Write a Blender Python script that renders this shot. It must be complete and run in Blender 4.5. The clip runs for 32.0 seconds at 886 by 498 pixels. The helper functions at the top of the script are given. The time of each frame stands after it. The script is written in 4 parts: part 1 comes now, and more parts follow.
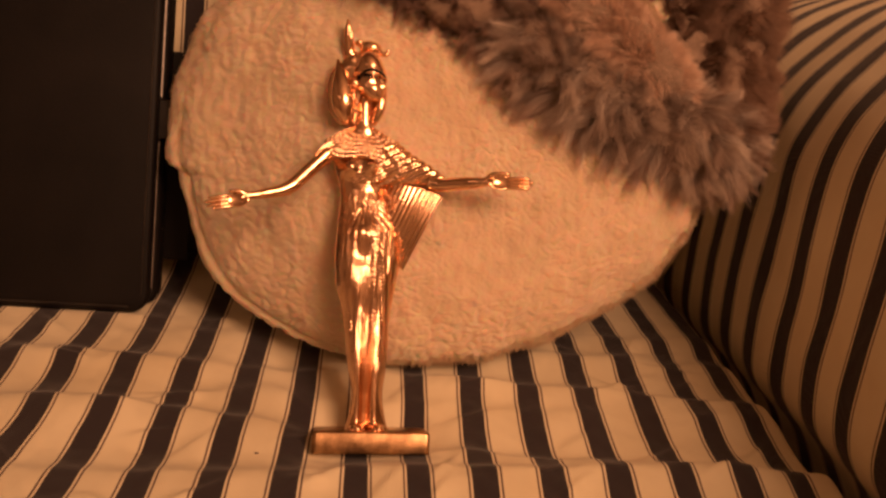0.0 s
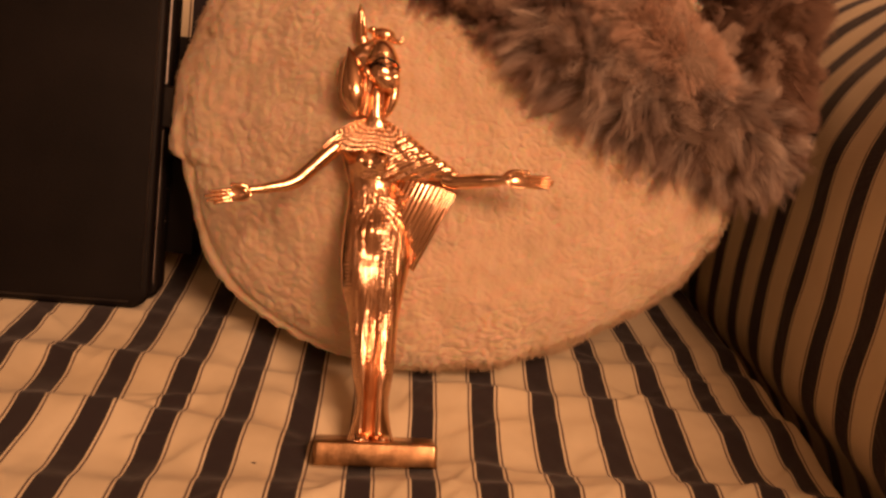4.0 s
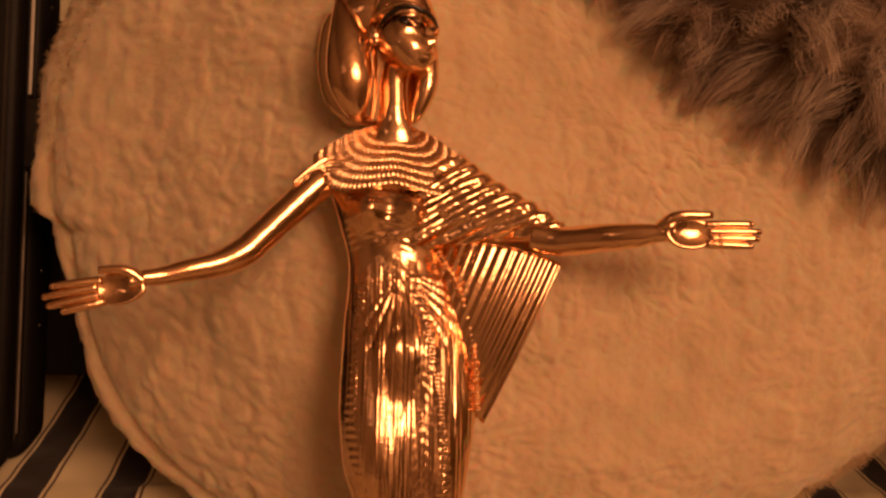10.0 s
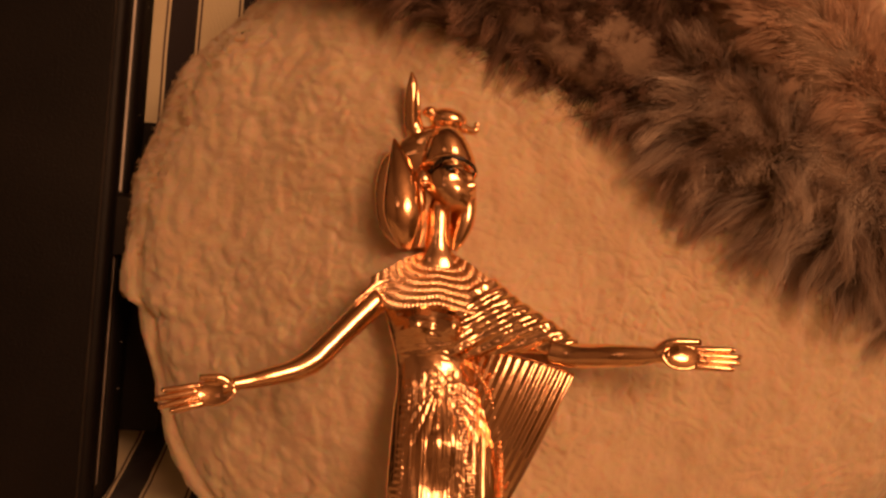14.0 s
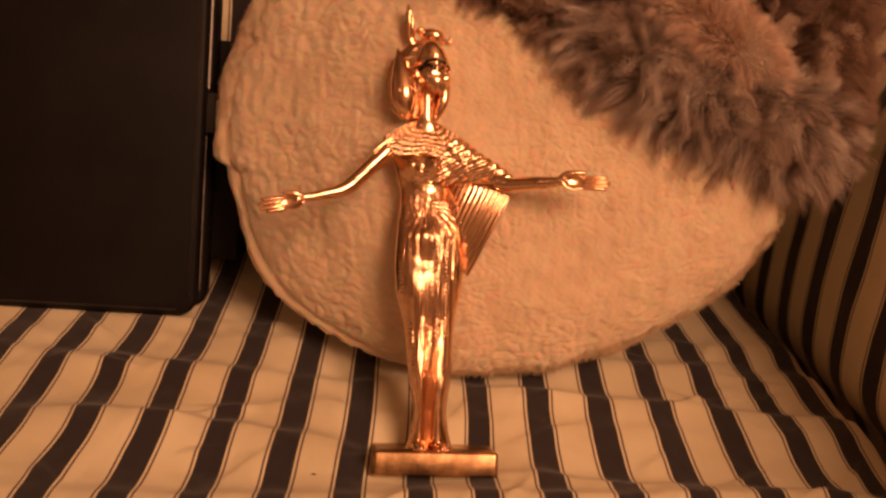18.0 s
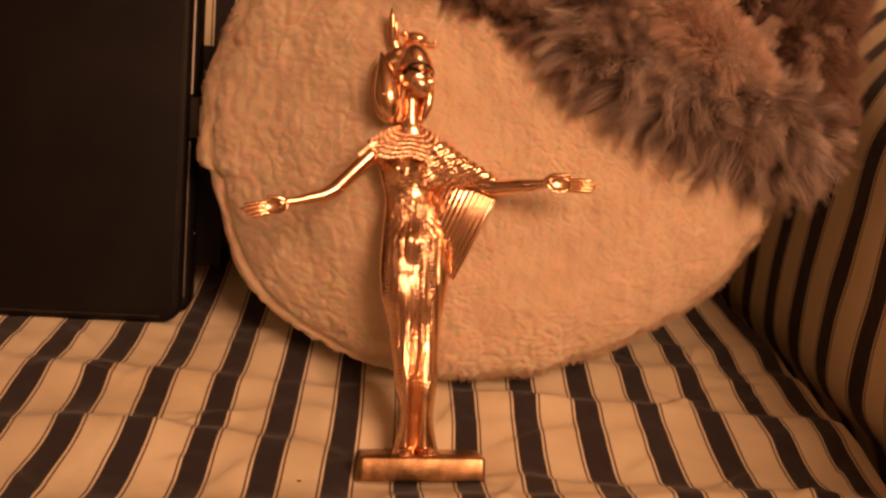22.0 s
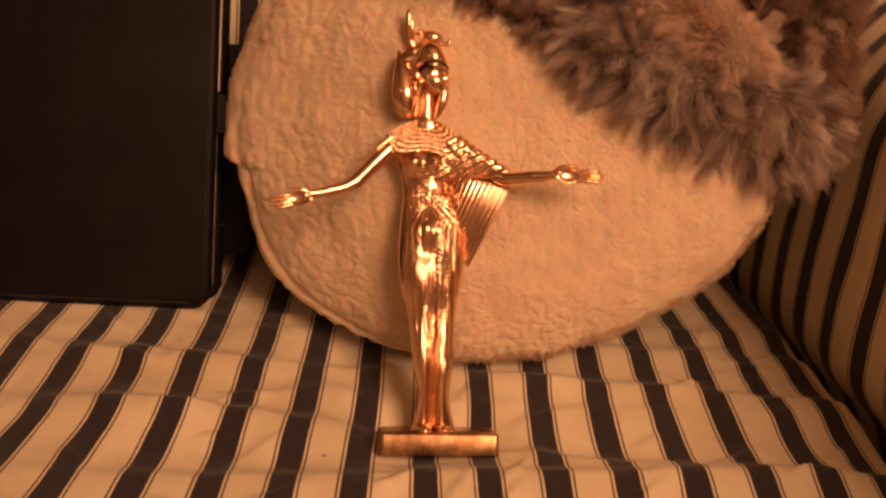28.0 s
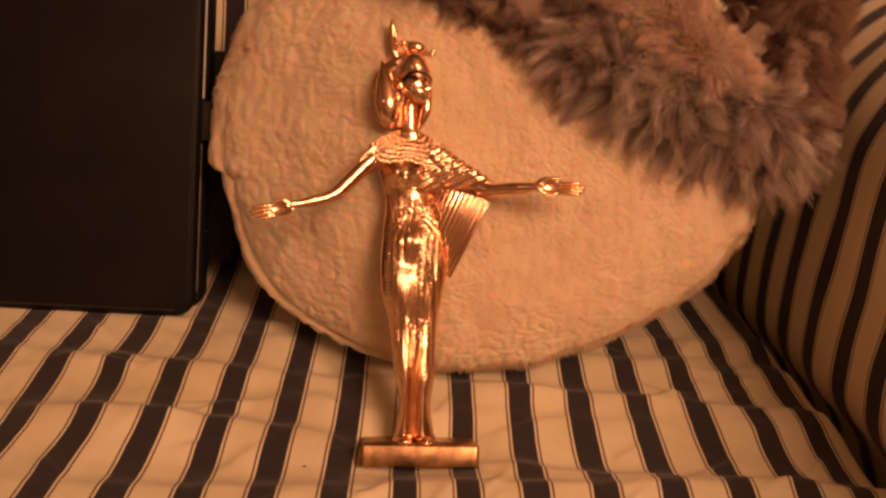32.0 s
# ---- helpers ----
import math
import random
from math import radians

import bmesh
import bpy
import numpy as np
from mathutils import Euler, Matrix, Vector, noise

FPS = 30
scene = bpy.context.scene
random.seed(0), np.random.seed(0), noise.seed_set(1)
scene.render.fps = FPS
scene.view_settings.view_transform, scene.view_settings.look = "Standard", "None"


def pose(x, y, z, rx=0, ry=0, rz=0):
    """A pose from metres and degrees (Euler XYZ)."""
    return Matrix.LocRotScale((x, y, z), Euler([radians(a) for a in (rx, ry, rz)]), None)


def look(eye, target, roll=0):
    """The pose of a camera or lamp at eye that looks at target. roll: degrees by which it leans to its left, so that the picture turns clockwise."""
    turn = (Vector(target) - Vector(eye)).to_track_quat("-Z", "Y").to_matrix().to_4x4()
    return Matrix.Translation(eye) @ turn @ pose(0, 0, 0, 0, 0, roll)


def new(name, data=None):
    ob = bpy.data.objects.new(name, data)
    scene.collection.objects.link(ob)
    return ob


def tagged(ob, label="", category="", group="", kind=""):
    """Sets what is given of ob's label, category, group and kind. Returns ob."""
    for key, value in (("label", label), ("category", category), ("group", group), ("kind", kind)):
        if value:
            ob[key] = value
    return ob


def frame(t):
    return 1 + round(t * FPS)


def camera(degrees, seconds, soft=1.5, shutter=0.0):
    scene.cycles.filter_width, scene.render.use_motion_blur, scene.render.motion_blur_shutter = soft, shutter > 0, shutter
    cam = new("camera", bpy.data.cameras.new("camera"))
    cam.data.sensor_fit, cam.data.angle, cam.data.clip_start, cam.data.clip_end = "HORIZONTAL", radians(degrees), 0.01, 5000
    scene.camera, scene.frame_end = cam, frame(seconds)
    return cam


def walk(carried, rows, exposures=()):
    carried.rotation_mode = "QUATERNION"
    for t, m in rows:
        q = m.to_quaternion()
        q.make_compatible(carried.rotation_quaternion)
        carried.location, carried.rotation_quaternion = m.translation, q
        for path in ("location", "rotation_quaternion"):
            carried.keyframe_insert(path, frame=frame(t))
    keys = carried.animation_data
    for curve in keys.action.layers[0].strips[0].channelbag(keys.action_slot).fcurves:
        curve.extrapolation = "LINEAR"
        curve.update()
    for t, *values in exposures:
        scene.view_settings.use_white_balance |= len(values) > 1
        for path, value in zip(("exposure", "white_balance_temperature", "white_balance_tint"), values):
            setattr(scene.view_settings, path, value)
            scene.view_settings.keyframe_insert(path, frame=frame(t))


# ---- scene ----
cam = camera(58.3, 32.0, soft=2.6)
PATH = [
    (0, (-0.038, -0.4468, 0.26), (0.2631, 1.4596, -0.264), 6.2),
    (0.5, (-0.0325, -0.4375, 0.256), (0.2625, 1.4688, -0.273), 6.6),
    (1, (-0.0349, -0.4331, 0.257), (0.2595, 1.4693, -0.284), 6.6),
    (1.5, (-0.034, -0.4272, 0.259), (0.2482, 1.475, -0.292), 6.8),
    (2, (-0.0367, -0.4247, 0.26), (0.2423, 1.4759, -0.299), 7.2),
    (2.5, (-0.0353, -0.4219, 0.264), (0.2364, 1.4768, -0.305), 7.3),
    (4.5, (-0.0293, -0.4157, 0.257), (0.2233, 1.4909, -0.289), 7.0),
    (5, (-0.0317, -0.4184, 0.259), (0.2353, 1.483, -0.301), 6.9),
    (5.5, (-0.0304, -0.4166, 0.258), (0.233, 1.4813, -0.312), 6.8),
    (6, (-0.0296, -0.4177, 0.26), (0.2375, 1.4776, -0.319), 6.8),
    (6.5, (-0.0284, -0.4169, 0.261), (0.2426, 1.4779, -0.32), 6.3),
    (7, (-0.0226, -0.4117, 0.27), (0.2412, 1.4821, -0.319), 5.6),
    (7.5, (-0.0239, -0.4004, 0.256), (0.2365, 1.498, -0.316), 5.1),
    (8, (-0.0321, -0.3349, 0.2106), (0.2547, 1.5822, -0.2818), 5.65),
    (8.5, (-0.0379, -0.2699, 0.2143), (0.2501, 1.6545, -0.2478), 4.91),
    (9, (-0.0399, -0.2194, 0.2127), (0.2425, 1.7066, -0.2468), 4.68),
    (9.5, (-0.0296, -0.1859, 0.209), (0.2455, 1.7462, -0.2285), 4.4),
    (10, (-0.0321, -0.1669, 0.2109), (0.2337, 1.7676, -0.2216), 4.47),
    (10.5, (-0.0391, -0.1605, 0.2208), (0.2321, 1.7721, -0.2168), 4.67),
    (11, (-0.0398, -0.16, 0.2338), (0.2342, 1.7705, -0.2113), 4.64),
    (11.5, (-0.0417, -0.165, 0.2428), (0.2306, 1.7668, -0.1977), 4.54),
    (12, (-0.0415, -0.1799, 0.2497), (0.2264, 1.7553, -0.1785), 4.64),
    (12.5, (-0.0416, -0.199, 0.2572), (0.2262, 1.7409, -0.1495), 4.8),
    (13, (-0.0491, -0.2078, 0.2561), (0.2047, 1.7366, -0.137), 5.21),
    (13.5, (-0.0493, -0.2092, 0.2575), (0.1868, 1.7382, -0.1322), 5.7),
    (15.5, (-0.0434, -0.2115, 0.252), (0.155, 1.7321, -0.1759), 5.84),
    (16, (-0.0533, -0.2494, 0.2519), (0.1543, 1.6905, -0.1884), 6.28),
    (16.5, (-0.0536, -0.2995, 0.25), (0.1566, 1.6294, -0.2348), 6.39),
    (17, (-0.0566, -0.355, 0.247), (0.1518, 1.5602, -0.29), 6.3),
    (17.5, (-0.0559, -0.3845, 0.251), (0.1526, 1.5186, -0.327), 5.9),
    (18, (-0.0527, -0.4031, 0.262), (0.161, 1.5002, -0.317), 5.6),
    (18.5, (-0.0503, -0.4146, 0.269), (0.1688, 1.4849, -0.317), 5.4),
    (19, (-0.0505, -0.4227, 0.271), (0.1711, 1.4795, -0.306), 5.1),
    (19.5, (-0.0532, -0.4203, 0.272), (0.1748, 1.484, -0.297), 5.3),
    (20, (-0.0498, -0.4177, 0.267), (0.1734, 1.4882, -0.295), 5.0),
    (20.5, (-0.0492, -0.4138, 0.268), (0.1682, 1.4941, -0.291), 4.7),
    (21, (-0.0479, -0.4049, 0.269), (0.1789, 1.5046, -0.28), 4.6),
    (21.5, (-0.0518, -0.4043, 0.264), (0.1757, 1.504, -0.29), 5.1),
    (22, (-0.0504, -0.4015, 0.26), (0.1907, 1.5028, -0.301), 5.4),
    (22.5, (-0.0542, -0.3999, 0.262), (0.1858, 1.5036, -0.304), 5.3),
    (23, (-0.0543, -0.4009, 0.266), (0.1903, 1.4998, -0.304), 5.5),
    (23.5, (-0.05, -0.4056, 0.269), (0.192, 1.4976, -0.296), 5.0),
    (24, (-0.0566, -0.4157, 0.268), (0.1773, 1.4876, -0.301), 4.6),
    (24.5, (-0.061, -0.4252, 0.267), (0.1671, 1.4801, -0.299), 4.6),
    (25, (-0.0652, -0.4326, 0.269), (0.1498, 1.4725, -0.298), 4.7),
    (25.5, (-0.0604, -0.4343, 0.27), (0.1375, 1.4713, -0.305), 4.4),
    (27.5, (-0.0532, -0.4273, 0.269), (0.1389, 1.4742, -0.322), 4.6),
    (28, (-0.0513, -0.4276, 0.268), (0.1447, 1.4723, -0.325), 4.7),
    (28.5, (-0.05, -0.4258, 0.266), (0.1478, 1.4728, -0.329), 4.9),
    (29, (-0.052, -0.4255, 0.264), (0.1518, 1.4722, -0.333), 5.0),
    (29.5, (-0.0495, -0.4228, 0.266), (0.1531, 1.4741, -0.334), 5.0),
    (30, (-0.0483, -0.421, 0.266), (0.1562, 1.4746, -0.339), 5.0),
    (30.5, (-0.0491, -0.4199, 0.267), (0.1601, 1.474, -0.341), 4.9),
    (31, (-0.0484, -0.422, 0.268), (0.1638, 1.4715, -0.339), 4.9),
    (31.5, (-0.0473, -0.4211, 0.272), (0.1664, 1.4751, -0.327), 5.0),
    (32, (-0.0429, -0.4258, 0.277), (0.1638, 1.4715, -0.321), 5.1),
]
EXPOSURES = [(0, 0.0, 6500, 10), (7.5, 0.0, 6500, 10), (9, -0.40, 7300, 11), (11, -0.57, 7700, 11), (13.5, -0.44, 7700, 11), (15.5, -0.45, 7300, 11), (16.6, -0.22, 7100, 10), (18, 0.0, 6500, 10), (32, 0.0, 6500, 10)]
walk(cam, [(t, look(eye, target, roll)) for t, eye, target, roll in PATH], EXPOSURES)

# ---- light ----
world = bpy.data.worlds.new("room_air")
scene.world = world
world.use_nodes = True
world.node_tree.nodes["Background"].inputs[0].default_value = (1.0, 0.72, 0.45, 1)
world.node_tree.nodes["Background"].inputs[1].default_value = 0.0


def lamp(name, place, watts, radius, colour):
    data = bpy.data.lights.new(name, "POINT")
    data.energy, data.shadow_soft_size, data.color = watts, radius, colour
    ob = new(name, data)
    ob.location = place
    return ob


LAMP = (0.79, -1.56, 1.27)
lamp("room_lamp", LAMP, 158.0, 0.43, (1.0, 0.49, 0.265))
# weak unseen fill, added to lift the sofa arm and the gilding
lamp("fill_lamp", (-0.75, -1.25, 1.15), 1.8, 0.12, (1.0, 0.49, 0.265))


# ---- materials ----
def material(name):
    m = bpy.data.materials.new(name)
    m.use_nodes = True
    return m, m.node_tree.nodes, m.node_tree.links, m.node_tree.nodes["Principled BSDF"]


def noise_node(nodes, links, scale, detail=4.0, coords="Object", rough=0.6):
    tc, n = nodes.new("ShaderNodeTexCoord"), nodes.new("ShaderNodeTexNoise")
    n.inputs["Scale"].default_value, n.inputs["Detail"].default_value, n.inputs["Roughness"].default_value = scale, detail, rough
    links.new(tc.outputs[coords], n.inputs["Vector"])
    return n


def ramp_node(nodes, links, source, stops):
    r = nodes.new("ShaderNodeValToRGB")
    while len(r.color_ramp.elements) < len(stops):
        r.color_ramp.elements.new(0.5)
    for e, (p, c) in zip(r.color_ramp.elements, stops):
        e.position, e.color = p, (*c, 1)
    links.new(source, r.inputs[0])
    return r


def add_bump(nodes, links, shader, height, strength, distance):
    b = nodes.new("ShaderNodeBump")
    b.inputs["Strength"].default_value, b.inputs["Distance"].default_value = strength, distance
    links.new(height, b.inputs["Height"])
    links.new(b.outputs[0], shader.inputs["Normal"])
    return b


def mix_colour(nodes, links, fac, a, b, mode="MIX"):
    m = nodes.new("ShaderNodeMix")
    m.data_type, m.blend_type = "RGBA", mode
    for sock, v in ((m.inputs[0], fac), (m.inputs[6], a), (m.inputs[7], b)):
        if isinstance(v, (int, float)):
            sock.default_value = v
        elif isinstance(v, tuple):
            sock.default_value = (*v, 1)
        else:
            links.new(v, sock)
    return m.outputs[2]


def mottled(name, low, high, scale, rough, bump=0.0, fine=None, metallic=0.0, distance=0.001):
    m, nodes, links, sh = material(name)
    n = noise_node(nodes, links, scale)
    r = ramp_node(nodes, links, n.outputs["Fac"], [(0.3, low), (0.7, high)])
    links.new(r.outputs[0], sh.inputs["Base Color"])
    sh.inputs["Roughness"].default_value, sh.inputs["Metallic"].default_value = rough, metallic
    if bump:
        f = noise_node(nodes, links, fine or scale * 8, 3.0)
        add_bump(nodes, links, sh, f.outputs["Fac"], bump, distance)
    return m


PERIOD = 0.0412


def ticking():
    """Cream cotton with charcoal stripes, each between two pin lines; stripes follow the cloth's own coordinates."""
    m, nodes, links, sh = material("ticking_cloth")
    uv, sep = nodes.new("ShaderNodeUVMap"), nodes.new("ShaderNodeSeparateXYZ")
    uv.uv_map = "cloth"
    links.new(uv.outputs[0], sep.inputs[0])
    fr = nodes.new("ShaderNodeMath")
    fr.operation = "FRACT"
    links.new(sep.outputs[0], fr.inputs[0])
    off = nodes.new("ShaderNodeMath")
    off.operation = "SUBTRACT"
    links.new(fr.outputs[0], off.inputs[0])
    off.inputs[1].default_value = 0.5
    ab = nodes.new("ShaderNodeMath")
    ab.operation = "ABSOLUTE"
    links.new(off.outputs[0], ab.inputs[0])
    dark, cream, pin = (0.022, 0.016, 0.020), (0.80, 0.725, 0.525), (0.09, 0.05, 0.045)
    r = ramp_node(nodes, links, ab.outputs[0], [(0.0, dark), (0.183, dark), (0.19, cream), (0.216, cream), (0.224, pin), (0.244, pin), (0.252, cream), (1.0, cream)])
    stains = noise_node(nodes, links, 9.0, 5.0)
    tint = ramp_node(nodes, links, stains.outputs["Fac"], [(0.3, (0.86, 0.82, 0.76)), (0.65, (1, 1, 1))])
    links.new(mix_colour(nodes, links, 1.0, r.outputs[0], tint.outputs[0], "MULTIPLY"), sh.inputs["Base Color"])
    sh.inputs["Roughness"].default_value = 0.85
    sh.inputs["Sheen Weight"].default_value = 0.15
    weave = nodes.new("ShaderNodeTexWave")
    weave.inputs["Scale"].default_value, weave.inputs["Distortion"].default_value = 420.0, 2.0
    tc = nodes.new("ShaderNodeTexCoord")
    links.new(tc.outputs["Object"], weave.inputs["Vector"])
    soft = noise_node(nodes, links, 45.0, 4.0)
    add = nodes.new("ShaderNodeMath")
    add.operation = "MULTIPLY_ADD"
    links.new(soft.outputs["Fac"], add.inputs[0])
    add.inputs[1].default_value = 6.0
    links.new(weave.outputs["Fac"], add.inputs[2])
    add_bump(nodes, links, sh, add.outputs[0], 0.35, 0.0006)
    return m


def gold(name, low, high, rough_low, rough_high, bump):
    m, nodes, links, sh = material(name)
    n = noise_node(nodes, links, 60.0, 5.0)
    r = ramp_node(nodes, links, n.outputs["Fac"], [(0.3, low), (0.7, high)])
    links.new(r.outputs[0], sh.inputs["Base Color"])
    sh.inputs["Metallic"].default_value = 1.0
    g = nodes.new("ShaderNodeMapRange")
    g.inputs["To Min"].default_value, g.inputs["To Max"].default_value = rough_low, rough_high
    links.new(noise_node(nodes, links, 140.0, 4.0).outputs["Fac"], g.inputs["Value"])
    links.new(g.outputs[0], sh.inputs["Roughness"])
    add_bump(nodes, links, sh, noise_node(nodes, links, 330.0, 4.0).outputs["Fac"], bump, 0.0008)
    return m


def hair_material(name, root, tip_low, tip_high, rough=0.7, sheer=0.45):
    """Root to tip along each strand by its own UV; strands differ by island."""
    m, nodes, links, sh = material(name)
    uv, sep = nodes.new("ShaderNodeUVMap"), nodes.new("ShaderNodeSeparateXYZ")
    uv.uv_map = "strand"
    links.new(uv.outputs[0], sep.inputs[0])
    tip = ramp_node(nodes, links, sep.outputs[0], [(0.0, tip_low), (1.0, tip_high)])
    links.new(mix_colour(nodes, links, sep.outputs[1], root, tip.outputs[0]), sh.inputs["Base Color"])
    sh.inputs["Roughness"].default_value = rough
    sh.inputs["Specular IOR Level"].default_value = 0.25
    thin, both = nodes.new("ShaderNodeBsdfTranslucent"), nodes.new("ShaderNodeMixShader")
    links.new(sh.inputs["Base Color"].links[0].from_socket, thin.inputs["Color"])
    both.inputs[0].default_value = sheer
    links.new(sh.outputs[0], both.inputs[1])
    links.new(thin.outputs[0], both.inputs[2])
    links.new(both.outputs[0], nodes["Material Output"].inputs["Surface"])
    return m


TICKING = ticking()
GOLD = gold("polished_gold", (0.92, 0.55, 0.32), (1.0, 0.66, 0.44), 0.09, 0.20, 0.22)
TOOLED = gold("tooled_gold", (0.90, 0.54, 0.32), (1.0, 0.66, 0.44), 0.10, 0.22, 0.22)
BEADED = gold("beaded_gold", (0.90, 0.54, 0.32), (1.0, 0.66, 0.44), 0.22, 0.32, 0.2)
BRONZE = gold("worn_gilding", (0.16, 0.09, 0.045), (0.78, 0.49, 0.26), 0.25, 0.5, 0.2)
FLEECE = mottled("sheepskin_fleece", (0.62, 0.475, 0.325), (0.73, 0.58, 0.415), 45.0, 0.95, 0.35, 520.0, distance=0.001)
_f = FLEECE.node_tree.nodes["Principled BSDF"]
_f.inputs["Subsurface Weight"].default_value, _f.inputs["Subsurface Scale"].default_value = 0.7, 0.006
_f.inputs["Sheen Weight"].default_value, _f.inputs["Sheen Roughness"].default_value = 0.4, 0.5
FLEECE_HAIR = hair_material("fleece_fibre", (0.67, 0.525, 0.37), (0.68, 0.535, 0.375), (0.76, 0.61, 0.445), 0.9, 0.45)
SUEDE = mottled("tan_suede", (0.42, 0.27, 0.18), (0.55, 0.38, 0.26), 30.0, 0.9, 0.4, 500.0)
FUR_SKIN = mottled("fur_underwool", (0.16, 0.11, 0.08), (0.28, 0.20, 0.15), 60.0, 0.95, 0.8, 300.0)
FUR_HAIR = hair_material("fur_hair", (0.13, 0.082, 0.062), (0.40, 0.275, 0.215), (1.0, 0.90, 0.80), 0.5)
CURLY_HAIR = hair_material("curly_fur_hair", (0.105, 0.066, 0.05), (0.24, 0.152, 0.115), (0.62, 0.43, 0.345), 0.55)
HOLLOW_HAIR = hair_material("hollow_fur_hair", (0.085, 0.05, 0.035), (0.18, 0.105, 0.072), (0.42, 0.28, 0.21), 0.55)
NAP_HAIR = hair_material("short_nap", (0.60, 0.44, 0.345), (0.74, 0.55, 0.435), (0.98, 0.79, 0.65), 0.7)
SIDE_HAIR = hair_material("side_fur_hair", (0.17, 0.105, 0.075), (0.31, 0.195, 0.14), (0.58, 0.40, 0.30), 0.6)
def duller(m, level):
    m.node_tree.nodes["Principled BSDF"].inputs["Specular IOR Level"].default_value = level
    return m


LEATHER = mottled("black_leatherette", (0.0040, 0.0032, 0.0032), (0.009, 0.0072, 0.007), 14.0, 0.5, 0.35, 700.0, distance=0.0005)
duller(LEATHER, 0.16)
TRIM = mottled("dark_edge_trim", (0.012, 0.010, 0.010), (0.03, 0.025, 0.022), 40.0, 0.35, 0.1)
STEEL = mottled("pale_metal", (0.62, 0.58, 0.54), (0.82, 0.78, 0.73), 80.0, 0.4, 0.1, metallic=0.35)
GREY_STEEL = mottled("grey_metal", (0.20, 0.17, 0.15), (0.42, 0.37, 0.33), 60.0, 0.45, 0.1, metallic=0.5)
PLASTER = mottled("brown_wall_paint", (0.24, 0.20, 0.155), (0.30, 0.25, 0.195), 3.0, 0.9, 0.2, 90.0)
CARPET = mottled("tan_carpet", (0.13, 0.10, 0.075), (0.20, 0.155, 0.11), 60.0, 1.0, 0.6, 400.0)
ENAMEL = mottled("dark_enamel", (0.010, 0.006, 0.004), (0.03, 0.018, 0.012), 300.0, 0.25)
WOOL = mottled("grey_lint", (0.05, 0.04, 0.035), (0.12, 0.09, 0.08), 400.0, 0.95)


# ---- mesh helpers ----
def link_mesh(name, me, materials, parent=None, smooth=True):
    for m in materials if isinstance(materials, (list, tuple)) else [materials]:
        me.materials.append(m)
    if smooth:
        me.polygons.foreach_set("use_smooth", [True] * len(me.polygons))
    ob = new(name, me)
    if parent:
        ob.parent = parent
    return ob


def part(name, bm, mat, parent=None, label="", smooth=False):
    me = bpy.data.meshes.new(name)
    bm.normal_update()
    bm.to_mesh(me)
    bm.free()
    ob = link_mesh(name, me, mat, parent, smooth)
    return tagged(ob, label)


def empty(name, place=(0, 0, 0)):
    ob = new(name)
    ob.location = place
    return ob


def grid_mesh(name, P, mat, parent=None, close_u=False, close_v=False, uv=None, uv_name="cloth", label=""):
    """A mesh from an array of points (rows, columns, 3); uv of the same rows and columns."""
    r, c = P.shape[:2]
    i = np.arange(r * c).reshape(r, c)
    rows = np.vstack([i, i[:1]]) if close_v else i
    cols = np.hstack([rows, rows[:, :1]]) if close_u else rows
    q = np.stack([cols[:-1, :-1], cols[:-1, 1:], cols[1:, 1:], cols[1:, :-1]], -1).reshape(-1, 4)
    me = bpy.data.meshes.new(name)
    me.from_pydata(P.reshape(-1, 3).tolist(), [], q.tolist())
    if uv is not None:
        layer = me.uv_layers.new(name=uv_name)
        layer.data.foreach_set("uv", uv.reshape(-1, 2)[q.reshape(-1)].astype(np.float32).ravel())
    return tagged(link_mesh(name, me, mat, parent), label)


def box_bm(x0, x1, y0, y1, z0, z1, bevel=0.0, segments=2):
    bm = bmesh.new()
    bmesh.ops.create_cube(bm, size=1.0, matrix=Matrix.Translation(((x0 + x1) / 2, (y0 + y1) / 2, (z0 + z1) / 2)) @ Matrix.Diagonal((x1 - x0, y1 - y0, z1 - z0, 1)))
    if bevel:
        bmesh.ops.bevel(bm, geom=bm.edges[:], offset=bevel, segments=segments, affect="EDGES", profile=0.6)
    return bm


def fbm(P, scale, octaves=3, seed=0.0):
    """Smooth noise at an array of points, about -1 to 1, from sums of waves."""
    rng = np.random.RandomState(int(seed * 10) + 7)
    out = np.zeros(P.shape[:-1])
    amp, s = 1.0, scale
    for _ in range(octaves):
        w = rng.normal(size=(14, 3))
        w /= np.linalg.norm(w, axis=1)[:, None]
        k = w * rng.uniform(0.6, 1.5, (14, 1)) * s * 2 * np.pi
        ph = rng.uniform(0, 2 * np.pi, 14)
        out += amp * np.sin(P @ k.T + ph).sum(-1) / 4.5
        amp, s = amp * 0.5, s * 2.1
    return out


